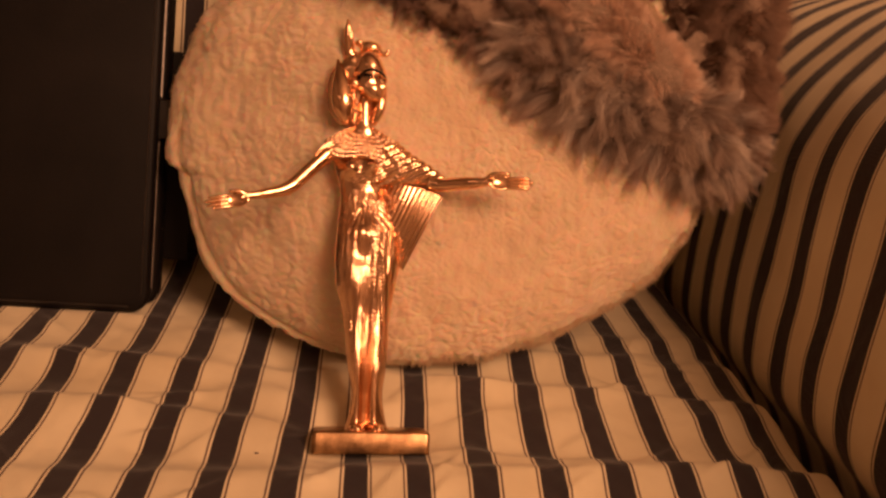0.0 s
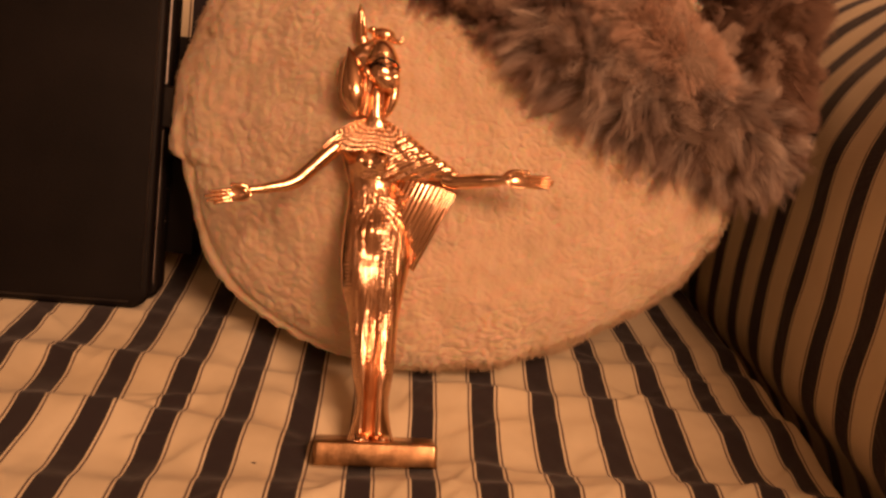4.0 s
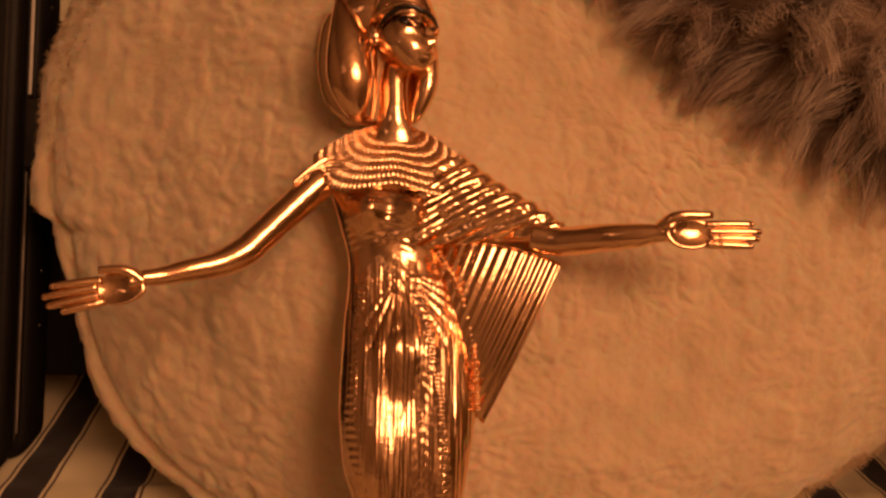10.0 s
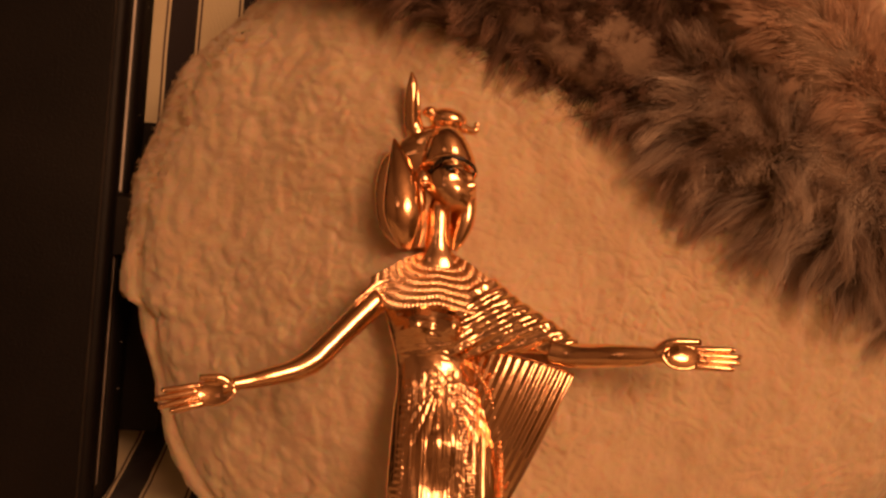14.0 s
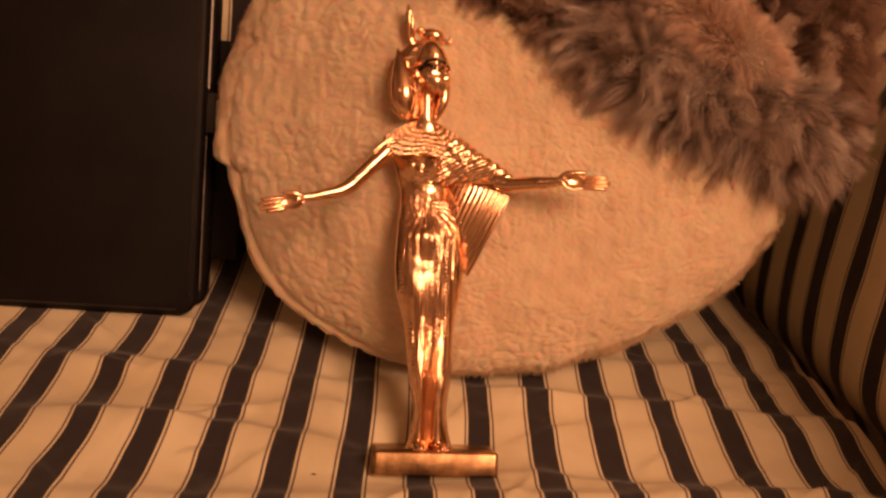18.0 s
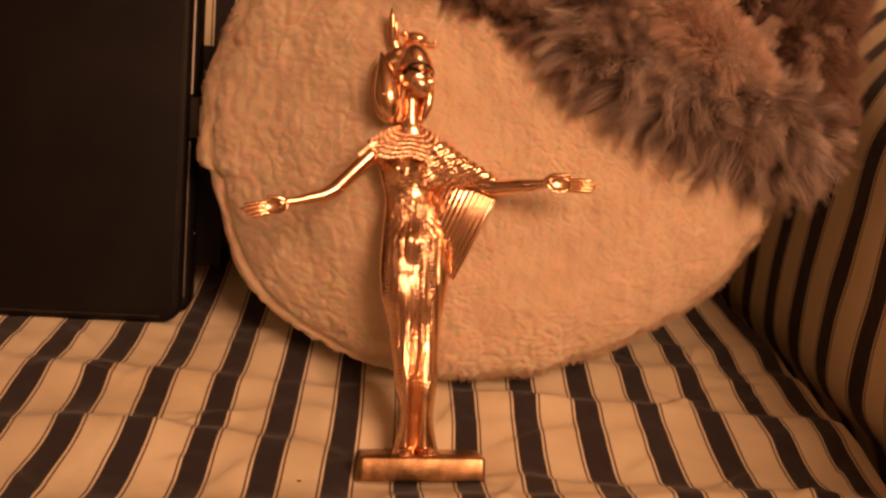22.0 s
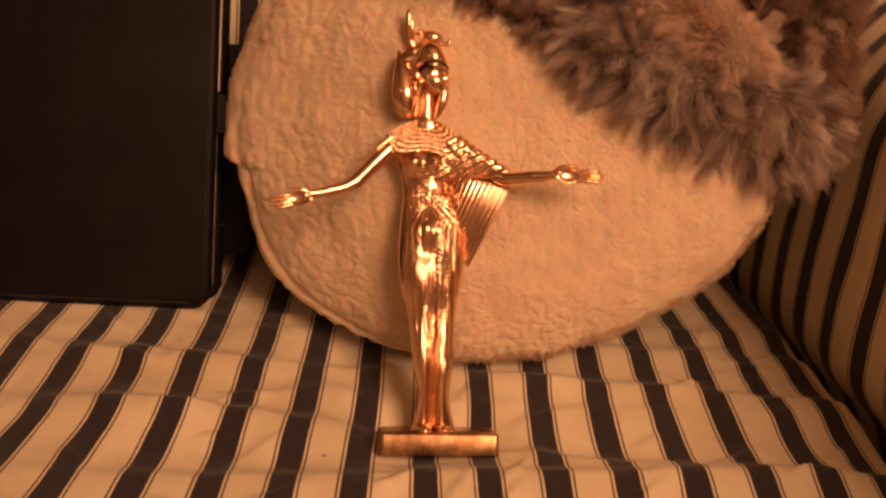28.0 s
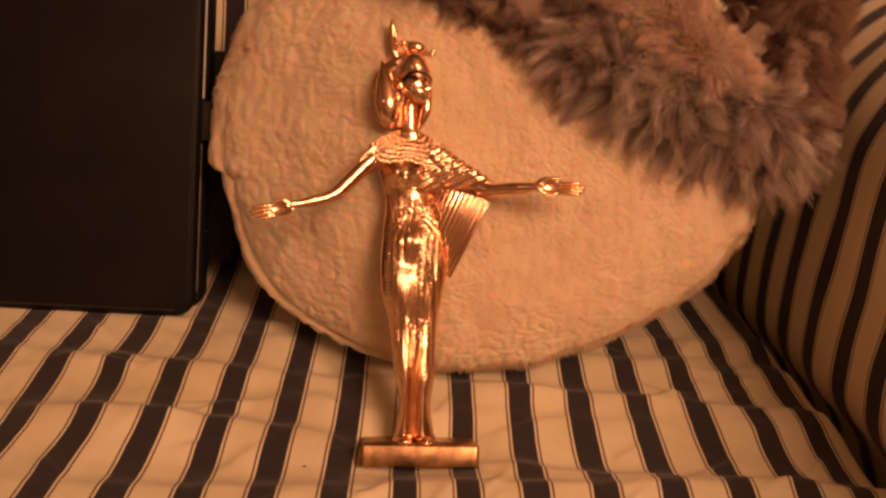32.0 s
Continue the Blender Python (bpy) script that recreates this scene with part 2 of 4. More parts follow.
def strands(name, roots, ways, lengths, width, mat, parent, droop, seed, curl=0.0, segments=3, cell=0.0, pull=0.6, vary=0.7):
    """Tapered, bent hairs as one mesh: roots and ways are (n, 3) arrays."""
    rng = np.random.RandomState(seed)
    n = len(roots)
    side = np.cross(ways, rng.normal(size=(n, 3)))
    side /= np.linalg.norm(side, axis=1)[:, None]
    bend = np.cross(side, ways)
    V = []
    if cell:
        # tufts: hairs that root in one cell lean together towards their tips
        key = np.floor((roots + 0.6 * cell * np.stack([fbm(roots, 0.25 / cell, 1, seed % 7 + q) for q in (71, 72, 73)], -1)) / cell).astype(np.int64)
        _, ids = np.unique(key[:, 0] * 1000003 + key[:, 1] * 10007 + key[:, 2], return_inverse=True)
        ids = ids.ravel()
        count = np.bincount(ids)[:, None]
        mean = lambda A: (np.stack([np.bincount(ids, A[:, q]) for q in range(3)], -1) / count)[ids]
        tuft_root, tuft_way = mean(roots), mean(ways)
        # all hairs of a tuft bend one way
        lock = np.cross(tuft_way, rng.normal(size=(len(count), 3))[ids])
        lock *= curl / (np.linalg.norm(lock, axis=1)[:, None] + 1e-9)
        curl = 0.2 * curl
    for k in range(segments + 1):
        s = k / segments
        mid = roots + ways * (lengths * s)[:, None] + np.array(droop) * (lengths * s * s)[:, None] + bend * (lengths * curl * np.sin(3.2 * s) * rng.choice([-1, 1], n))[:, None]
        if cell:
            mid = mid + pull * s ** 1.3 * (tuft_root + tuft_way * (lengths * s)[:, None] + np.array(droop) * (lengths * s * s)[:, None] - mid) + lock * (lengths * (1.0 - np.cos(2.4 * s)) * 0.4)[:, None]
        w = width * (1 - 0.85 * s)
        V += [mid - side * w / 2, mid + side * w / 2]
    V = np.stack(V, 1)
    m = 2 * (segments + 1)
    q = np.array([[2 * k, 2 * k + 1, 2 * k + 3, 2 * k + 2] for k in range(segments)])
    faces = (q[None] + (np.arange(n) * m)[:, None, None]).reshape(-1, 4)
    me = bpy.data.meshes.new(name)
    me.from_pydata(V.reshape(-1, 3).tolist(), [], faces.tolist())
    tone = rng.uniform(0, 1, n)
    if cell:
        tone = (1 - vary) * tone + vary * rng.uniform(0, 1, len(count))[ids] ** 1.5
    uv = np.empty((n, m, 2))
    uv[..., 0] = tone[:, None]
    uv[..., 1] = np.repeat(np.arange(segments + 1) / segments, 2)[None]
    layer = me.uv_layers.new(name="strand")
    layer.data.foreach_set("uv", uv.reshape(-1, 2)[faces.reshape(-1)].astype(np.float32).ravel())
    ob = link_mesh(name, me, mat, parent)
    return tagged(ob, kind="stuff")


def sweep(points, radii, sides=16, squash=(1.0, 1.0), closed_ends=True):
    """Rings of a round tube along points: array (rows, sides, 3)."""
    P = np.array(points, float)
    R = np.broadcast_to(np.array(radii, float), (len(P),))
    T = np.gradient(P, axis=0)
    T /= np.linalg.norm(T, axis=1)[:, None]
    up = np.array((0.0, -1.0, 0.0))
    A = np.cross(T, up)
    A /= np.linalg.norm(A, axis=1)[:, None]
    B = np.cross(A, T)
    a = np.linspace(0, 2 * np.pi, sides, endpoint=False)
    rings = P[:, None] + R[:, None, None] * (np.cos(a)[None, :, None] * A[:, None] * squash[0] + np.sin(a)[None, :, None] * B[:, None] * squash[1])
    return rings


def smooth_path(points, n):
    """Catmull-Rom through points, n samples; works on any number of columns."""
    P = np.array(points, float)
    P = np.vstack([2 * P[0] - P[1], P, 2 * P[-1] - P[-2]])
    out = []
    for s in np.linspace(0, len(P) - 3 - 1e-6, n):
        i, f = int(s), s - int(s)
        a, b, c, d = P[i:i + 4]
        out.append(0.5 * (2 * b + (c - a) * f + (2 * a - 5 * b + 4 * c - d) * f * f + (3 * b - a - 3 * c + d) * f ** 3))
    return np.array(out)


# ---- room ----
def room_panel(name, x0, x1, y0, y1, z0, z1, mat, label):
    return tagged(part(name, box_bm(x0, x1, y0, y1, z0, z1), mat), label, name.split("_")[0], kind="structure")


FLOOR = -0.44
room_panel("floor", -1.9, 2.1, -2.6, 0.9, FLOOR - 0.05, FLOOR, CARPET, "tan carpeted floor of the living room")
room_panel("ceiling", -1.9, 2.1, -2.6, 0.9, 2.0, 2.05, PLASTER, "plain dim brown ceiling of the living room")
room_panel("wall_north", -1.9, 2.1, 0.9, 1.0, FLOOR, 2.0, PLASTER, "plain dim brown wall behind the sofa")
room_panel("wall_south", -1.9, 2.1, -2.7, -2.6, FLOOR, 2.0, PLASTER, "plain dim brown wall facing the sofa")
room_panel("wall_west", -2.0, -1.9, -2.6, 0.9, FLOOR, 2.0, PLASTER, "plain dim brown side wall of the living room")
room_panel("wall_east", 2.1, 2.2, -2.6, 0.9, FLOOR, 2.0, PLASTER, "plain dim brown side wall of the living room")

# ---- sofa ----
sofa = tagged(empty("sofa", (0, 0, FLOOR)), "sofa in loose cream and charcoal striped ticking cover", "sofa")
FIRST = 0.0359   # x of one dark stripe on the seat
BACK_Y = 0.223
ARM_X = 0.311


def seat_height(x, y):
    z = np.where(y > 0, 0.13 * y, 0.02 * y)
    # soft creases across the stripes: a slow rise and a quick fall
    for y0, tilt, amp, drift, seed in ((-0.128, 0.05, 0.0026, 0.014, 1), (-0.066, -0.04, 0.0026, 0.012, 2), (-0.024, 0.02, 0.0026, 0.006, 11), (0.014, -0.12, 0.0036, 0.005, 3), (0.056, -0.05, 0.0010, 0.010, 8), (0.089, -0.085, 0.0042, 0.003, 4), (0.134, -0.03, 0.0016, 0.006, 7), (0.165, 0.0, 0.0020, 0.010, 5)):
        P = np.stack([x, np.full_like(x, seed * 3.1), np.zeros_like(x)], -1)
        d = y - (y0 + tilt * x + drift * fbm(P, 3.4, 3, seed) * 0.8)
        reach = 0.55 + 0.45 * fbm(P, 3.7, 2, seed + 20)
        z = z + 2.05 * amp * np.clip(reach + 0.35 * np.clip(x / 0.06, 0, 1), 0.25, 1.2) * np.clip((x + 0.30) / 0.12, 0.3, 1) * np.where(d < 0, np.exp(-(d / 0.022) ** 2), np.exp(-(d / 0.0092) ** 2))
    z = z - 0.0023
    P = np.stack([x, y, np.zeros_like(x)], -1)
    z = z + 0.0011 * fbm(P, 14.0, 3, 3) + 0.0016 * fbm(P, 5.0, 2, 9)
    # short slanting wrinkles
    rng = np.random.RandomState(12)
    for _ in range(70):
        cx, cy, turn = rng.uniform(-0.34, 0.28), rng.uniform(-0.16, 0.2), rng.choice([-0.5, 0.45, 0.8]) + rng.normal() * 0.2
        long, high = rng.uniform(0.010, 0.026), rng.uniform(0.0008, 0.0027)
        u, v = (x - cx) * np.cos(turn) + (y - cy) * np.sin(turn), (y - cy) * np.cos(turn) - (x - cx) * np.sin(turn)
        z = z + high * np.exp(-(u / long) ** 2) * np.exp(-(v / np.where(v < 0, 0.007, 0.003)) ** 2)
    # longer folds that run aslant
    for cx, cy, turn, long, high in ((0.078, 0.046, 0.40, 0.034, 0.0022), (0.146, 0.024, 0.55, 0.018, 0.0018), (0.182, 0.080, 0.35, 0.012, 0.0016), (0.222, 0.102, 0.35, 0.016, 0.0016), (-0.056, 0.062, -0.75, 0.014, 0.0020), (-0.105, 0.006, 0.75, 0.018, 0.0018)):
        u, v = (x - cx) * np.cos(turn) + (y - cy) * np.sin(turn), (y - cy) * np.cos(turn) - (x - cx) * np.sin(turn)
        z = z + high * np.exp(-(u / long) ** 2) * np.exp(-(v / np.where(v < 0, 0.010, 0.004)) ** 2)
    # the cushion gives way under the figure's foot block and rolls down at the arm
    z = z - 0.010 * np.exp(-(x / 0.045) ** 4 - ((y - 0.022) / 0.026) ** 4)
    z = z - 0.004 * np.exp(-np.clip(ARM_X - x, 0, 1) / 0.012) - 0.040 * np.clip((x - ARM_X + 0.012) / 0.024, 0, 1) ** 2
    return z


def build_seat():
    x = np.concatenate([np.linspace(-0.75, -0.37, 30), np.linspace(-0.365, ARM_X + 0.014, 330)])
    y = np.concatenate([np.linspace(-0.42, -0.20, 22), np.linspace(-0.198, 0.340, 330)])
    X, Y = np.meshgrid(x, y)
    Z = seat_height(X, Y)
    front = np.clip((-0.36 - Y) / 0.06, 0, 1)
    Z = Z - 0.16 * front ** 2
    P = np.stack([X, Y, Z - FLOOR], -1)
    warp = 0.0010 * fbm(P, 6.0, 2, 5)
    # the cover is pulled aslant, more so towards the arm
    side = np.clip((X + 0.02) / 0.08, 0, 1)
    side = side * side * (3 - 2 * side)
    depth = np.clip(Y, -0.1, 0.2)
    pulled = (1 - side) * (-0.03 + 1.25 * depth) + side * (-0.16 + 1.0 * (X - 0.07) + 1.7 * depth - 0.14 * np.clip((X - 0.25) / 0.035, 0, 1))
    pulled = pulled + 0.12 * np.exp(-((Y - 0.032) / 0.022) ** 2) * np.clip((-0.12 - X) / 0.08, 0, 1)
    uv = np.stack([(X - FIRST + warp) / PERIOD - pulled + 0.5, Y], -1)
    grid_mesh("seat_cover", P, TICKING, sofa, uv=uv, label="creased striped seat cover")
    part("seat_base", box_bm(-0.75, ARM_X + 0.01, -0.40, 0.26, 0.0, 0.36, 0.02), SUEDE, sofa)


def build_arm():
    prof = smooth_path([(0.366, -0.06), (0.342, -0.014), (0.325, 0.006), (0.3155, 0.024), (0.312, 0.052), (0.312, 0.10), (0.313, 0.15), (0.316, 0.195), (0.327, 0.227), (0.341, 0.249), (0.357, 0.268), (0.374, 0.286), (0.394, 0.304), (0.418, 0.320), (0.452, 0.334), (0.490, 0.334), (0.525, 0.310), (0.542, 0.26), (0.545, 0.10), (0.545, -0.40)], 140)
    y = np.linspace(-0.42, 0.56, 280)
    S = np.concatenate([[0], np.cumsum(np.linalg.norm(np.diff(prof, axis=0), axis=1))])
    P = np.zeros((len(y), len(prof), 3))
    P[..., 0], P[..., 1], P[..., 2] = prof[None, :, 0], y[:, None], prof[None, :, 1] - FLOOR
    wob = fbm(P * np.array((1, 1, 1)), 5.0, 3, 6)
    P[..., 0] += 0.0014 * wob
    P[..., 2] += 0.0015 * fbm(P, 7.0, 2, 7)
    P[..., 0] += 0.03 * (np.minimum(y, 0.25)[:, None] - 0.08)
    band = (P[..., 1] - 0.079) / 0.0447
    uv = np.stack([band + 0.5 + 0.02 * wob, np.broadcast_to(S[None], P.shape[:2])], -1)
    grid_mesh("arm_cover", P, TICKING, sofa, uv=uv, label="rolled arm in striped cover")
    front = bmesh.new()
    vs = [front.verts.new((px, -0.419, pz - FLOOR)) for px, pz in prof[::3]]
    front.faces.new(vs)
    part("arm_front", front, TICKING, sofa)


def build_back():
    x = np.linspace(-0.75, 0.312, 220)
    z = np.linspace(-0.03, 0.48, 120)
    X, Z = np.meshgrid(x, z)
    P = np.stack([X, np.full_like(X, BACK_Y), Z - FLOOR], -1)
    P[..., 1] += 0.075 * np.clip((0.15 - Z) / 0.12, 0, 1) ** 2 + 0.002 * fbm(P, 4.0, 3, 8) + 0.10 * np.clip((Z - 0.42) / 0.06, 0, 1) ** 2
    P[..., 1] += 0.20 * np.clip(Z, 0, 1) + 0.008
    uv = np.stack([(X + 0.1582) / PERIOD + 0.5, Z], -1)
    grid_mesh("backrest_cover", P, TICKING, sofa, uv=uv, label="upright striped backrest")
    part("backrest_core", box_bm(-0.75, 0.30, 0.40, 0.60, 0.0, 0.90, 0.05, 3), SUEDE, sofa)


build_seat()
build_arm()
build_back()

# ---- round sheepskin cushion ----
CUSH = np.array((0.063, 0.0, 0.1992))
TURN = radians(22.0)
SLOPE = 0.26
# section of the cushion from the middle of its face round the rim to the back: part of the radius, depth
SECTION = smooth_path([(0.0, 0.000), (0.25, 0.001), (0.5, 0.0045), (0.7, 0.0095), (0.84, 0.016), (0.91, 0.0205), (0.945, 0.0245), (0.962, 0.0285), (0.985, 0.0295), (0.998, 0.0345), (1.0, 0.045), (0.985, 0.058), (0.90, 0.072), (0.6, 0.082), (0.0, 0.086)], 400)
SEAM = int(np.argmin(np.abs(SECTION[:230, 0] - 0.955)))


def seam_cover(a):
    """How far the nap hides the seam: bare only low on one side."""
    return np.clip(3.6 + 4.0 * np.cos(a - 0.30), 0, 1)


def cushion_point(a, k):
    """A place on the cushion: angle, and place along its section."""
    k = np.asarray(k, float)
    i = np.clip(k.astype(int), 0, 398)
    f = k - i
    rho = SECTION[i, 0] * (1 - f) + SECTION[i + 1, 0] * f
    dep = SECTION[i, 1] * (1 - f) + SECTION[i + 1, 1] * f
    rho = np.clip(rho, 0, 1.01)
    # the seam is pulled in on the far side only; elsewhere the nap covers it
    covered = seam_cover(a)
    smooth_dep = 0.0445 * (1 - np.sqrt(np.clip(1 - (rho / 1.002) ** 3.4, 0, 1)))
    dep = np.where(dep < 0.040, dep * (1 - covered) + np.minimum(smooth_dep, dep + 0.01) * covered, dep)
    e0, e1 = 0.2125 * rho * np.cos(a), 0.1738 * rho * np.sin(a)
    x = CUSH[0] + e0 * np.cos(TURN) - e1 * np.sin(TURN)
    z = CUSH[2] + e0 * np.sin(TURN) + e1 * np.cos(TURN)
    y = 0.089 + SLOPE * (z - 0.123) + dep
    # one side sinks back into the sofa
    away = 0.055 * np.clip((-0.01 - x) / 0.14, 0, 1.4) ** 1.3
    grow = 1 + away / (y + 0.42)
    x, y, z = -0.05 + (x + 0.05) * grow, y + away, 0.265 + (z - 0.265) * grow
    # the face swells below the figure's shoulders
    y = y - 0.010 * np.exp(-((x + 0.005) / 0.075) ** 2) * np.clip((0.205 - z) / 0.06, 0, 1) * np.clip((0.04 - dep) / 0.03, 0, 1)
    # it sags outwards low on both sides
    low_right = 0.008 * np.exp(-((x - 0.235) / 0.06) ** 2 - ((z - 0.10) / 0.045) ** 2)
    low_left = 0.008 * np.exp(-((x + 0.125) / 0.06) ** 2 - ((z - 0.055) / 0.045) ** 2)
    x, z = x + 0.9 * low_right - 0.8 * low_left, z - 0.35 * low_right - 0.55 * low_left
    # the rim stands out further on one side, down to a tuck
    x = x - 0.0075 * np.clip((z - 0.138) / 0.004, 0, 1) * np.clip((-0.06 - x) / 0.05, 0, 1) * np.clip((0.30 - z) / 0.05, 0, 1) * np.clip((rho - 0.80) / 0.2, 0, 1)
    # the lower edge is pressed flat on the seat
    z = np.maximum(z, 0.13 * y + 0.001)
    return np.stack([x, y, z], -1)


cushion = tagged(empty("round_cushion", (0.0586, 0.13, 0.018)), "round cream sheepskin cushion leaning on the sofa back", "cushion")


def local(P, ob):
    return P - np.array(ob.location)


def cushion_normal(a, k):
    p = cushion_point(a, k)
    n = np.cross(cushion_point(a + 1e-3, k) - p, cushion_point(a, k + 0.5) - p)
    n /= np.linalg.norm(n, axis=-1)[..., None] + 1e-12
    mid = np.stack([np.full(p.shape[:-1], CUSH[0]), 0.132 + SLOPE * (p[..., 2] - 0.123), np.full(p.shape[:-1], CUSH[2])], -1)
    flip = np.sign(((p - mid) * n).sum(-1))
    return n * np.where(flip == 0, 1, flip)[..., None]


def curl_cells(x, z, size, seed):
    """Distance to the nearest of many scattered points, in parts of their spacing."""
    rng = np.random.RandomState(seed)
    table = rng.uniform(0.1, 0.9, (64, 64, 2))
    gx, gz = np.floor(x / size).astype(int), np.floor(z / size).astype(int)
    best = np.full(x.shape, 9.0)
    for ox in (-1, 0, 1):
        for oz in (-1, 0, 1):
            cell = table[(gx + ox) % 64, (gz + oz) % 64]
            d = np.hypot(x / size - (gx + ox + cell[..., 0]), z / size - (gz + oz + cell[..., 1]))
            best = np.minimum(best, d)
    return best


def fleece_relief(P):
    """Height of the soft nap: low rounded curls, wider than high, deeper on one side and nearly combed flat on the other."""
    wx = P[..., 0] + 0.0022 * fbm(P, 45.0, 2, 51)
    wz = P[..., 2] + 0.0022 * fbm(P, 45.0, 2, 52)
    big = np.exp(-1.7 * curl_cells(0.72 * (wx + 0.2 * wz), wz - 0.2 * wx, 0.0050, 3) ** 2)
    small = np.exp(-2.2 * curl_cells(0.80 * (wx - 0.3 * wz), wz + 0.3 * wx, 0.0030, 4) ** 2)
    lively = np.clip(0.74 - 1.4 * P[..., 0], 0.46, 0.80) + 0.30 * np.clip((0.11 - P[..., 2]) / 0.06, 0, 1)
    patch = lively * np.clip(0.85 + 0.40 * fbm(P, 9.0, 2, 55), 0.35, 1.3)
    return patch * (0.0023 * big + 0.0008 * small - 0.0014) + 0.0003 * fbm(P, 90.0, 2, 12) + 0.0013 * fbm(P, 17.0, 3, 11)


def seam_fade(a, k):
    return 1 - (1 - seam_cover(a)) * np.exp(-((k - SEAM) / 9.0) ** 2)


def build_cushion():
    a = np.linspace(0, 2 * np.pi, 860, endpoint=False)
    k = np.interp(np.linspace(0, SECTION[SEAM, 0], 250), SECTION[:SEAM + 1, 0], np.arange(SEAM + 1))
    A, K = np.meshgrid(a, k)
    P = cushion_point(A, K)
    out = np.clip((SECTION[K.astype(int), 0] - 0.6) / 0.3, 0, 1)[..., None]
    way = cushion_normal(A, K) * out + np.array((0, -0.97, 0.24)) * (1 - out)
    P = P + way * (fleece_relief(P) * seam_fade(A, K))[..., None]
    grid_mesh("fleece_face", local(P, cushion), FLEECE, cushion, close_u=True, label="curly cream fleece face")
    A, K = np.meshgrid(a[::2], np.linspace(SEAM, 330, 60))
    P = cushion_point(A, K)
    P = P + cushion_normal(A, K) * (fleece_relief(P) * seam_fade(A, K))[..., None]
    grid_mesh("side_band", local(P, cushion), FLEECE, cushion, close_u=True, label="plush side band behind a seam")
    A, K = np.meshgrid(a[::6], np.linspace(330, 398.5, 20))
    grid_mesh("back_panel", local(cushion_point(A, K), cushion), SUEDE, cushion, close_u=True, label="tan suede back")
    # short curled fibres, in small tufts
    rng = np.random.RandomState(5)
    for count, lo, hi, most in ((64000, SEAM - 30, SEAM + 80, 0.0044),):
        a1 = rng.uniform(0, 2 * np.pi, count)
        k1 = rng.uniform(lo, hi, count)
        roots = cushion_point(a1, k1)
        nrm = cushion_normal(a1, k1)
        roots = roots + nrm * (fleece_relief(roots) * seam_fade(a1, k1) - 0.0006)[:, None]
        ways = nrm * 0.8 + rng.normal(size=(count, 3)) * 0.3 + 0.45 * np.stack([fbm(roots, 70.0, 1, q) for q in (61, 62, 63)], -1) + np.array((0.1, 0, -0.15))
        ways /= np.linalg.norm(ways, axis=1)[:, None]
        strands("fleece_fibre", local(roots, cushion), ways, rng.uniform(0.35, 1.0, count) ** 1.5 * most * (0.35 + 0.65 * seam_cover(a1)), 0.00030, FLEECE_HAIR, cushion, (0, 0, -0.15), 6, 0.2, 2, cell=0.0045, pull=0.55, vary=0.4)


build_cushion()

# ---- fur stole over the cushion ----
stole = tagged(empty("fur_stole", (0.15, 0.13, 0.20)), "grey-brown long-haired fur stole draped over the cushion", "fur stole")


FAN = np.array((0.186, 0.098, 0.244))   # where the long hairs part


def fur_roll(name, points, radius, hairs, length, seed, flow, hair=None, stand=0.8, curl=0.34, tuft=0.009, pull=0.68, width=0.00036, loose=1.0, vary=0.7):
    path = smooth_path(points, 60)
    rad = radius * (1 + 0.08 * np.sin(np.linspace(0, 9, 60)))
    rings = sweep(path, rad, 28, (1.0, 0.75))
    rings += 0.004 * fbm(rings, 18.0, 2, seed)[..., None] * np.array((0.5, 1, 0.5))
    roll = grid_mesh(name, local(rings, stole), FUR_SKIN, stole, close_u=True)
    rng = np.random.RandomState(seed)
    i = rng.uniform(0, 58.99, hairs)
    k = rng.uniform(0, 2 * np.pi, hairs)
    i0 = i.astype(int)
    f = (i - i0)[:, None]
    mid = path[i0] * (1 - f) + path[i0 + 1] * f
    tang = path[i0 + 1] - path[i0]
    tang /= np.linalg.norm(tang, axis=1)[:, None]
    A = np.cross(tang, np.array((0.0, -1.0, 0.0)))
    A /= np.linalg.norm(A, axis=1)[:, None]
    B = np.cross(A, tang)
    nrm = np.cos(k)[:, None] * A + np.sin(k)[:, None] * B * 0.9
    roots = mid + nrm * radius * 0.92 * np.array((1, 0.78, 1))
    # hairs spread from the thick fold in the middle
    fan = roots - FAN
    fan /= np.linalg.norm(fan, axis=1)[:, None] + 0.01
    clump = np.stack([fbm(roots, 26.0, 2, seed + s) for s in (1, 2, 3)], -1)
    wisp = np.stack([fbm(roots, 75.0, 1, seed + s) for s in (11, 12, 13)], -1)
    ways = nrm * stand + fan * flow + loose * (clump * 0.50 + wisp * 0.75) + rng.normal(size=(hairs, 3)) * 0.2
    ways /= np.linalg.norm(ways, axis=1)[:, None]
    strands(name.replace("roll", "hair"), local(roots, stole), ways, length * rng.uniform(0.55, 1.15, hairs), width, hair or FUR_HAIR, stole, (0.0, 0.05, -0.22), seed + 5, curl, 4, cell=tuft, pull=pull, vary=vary)


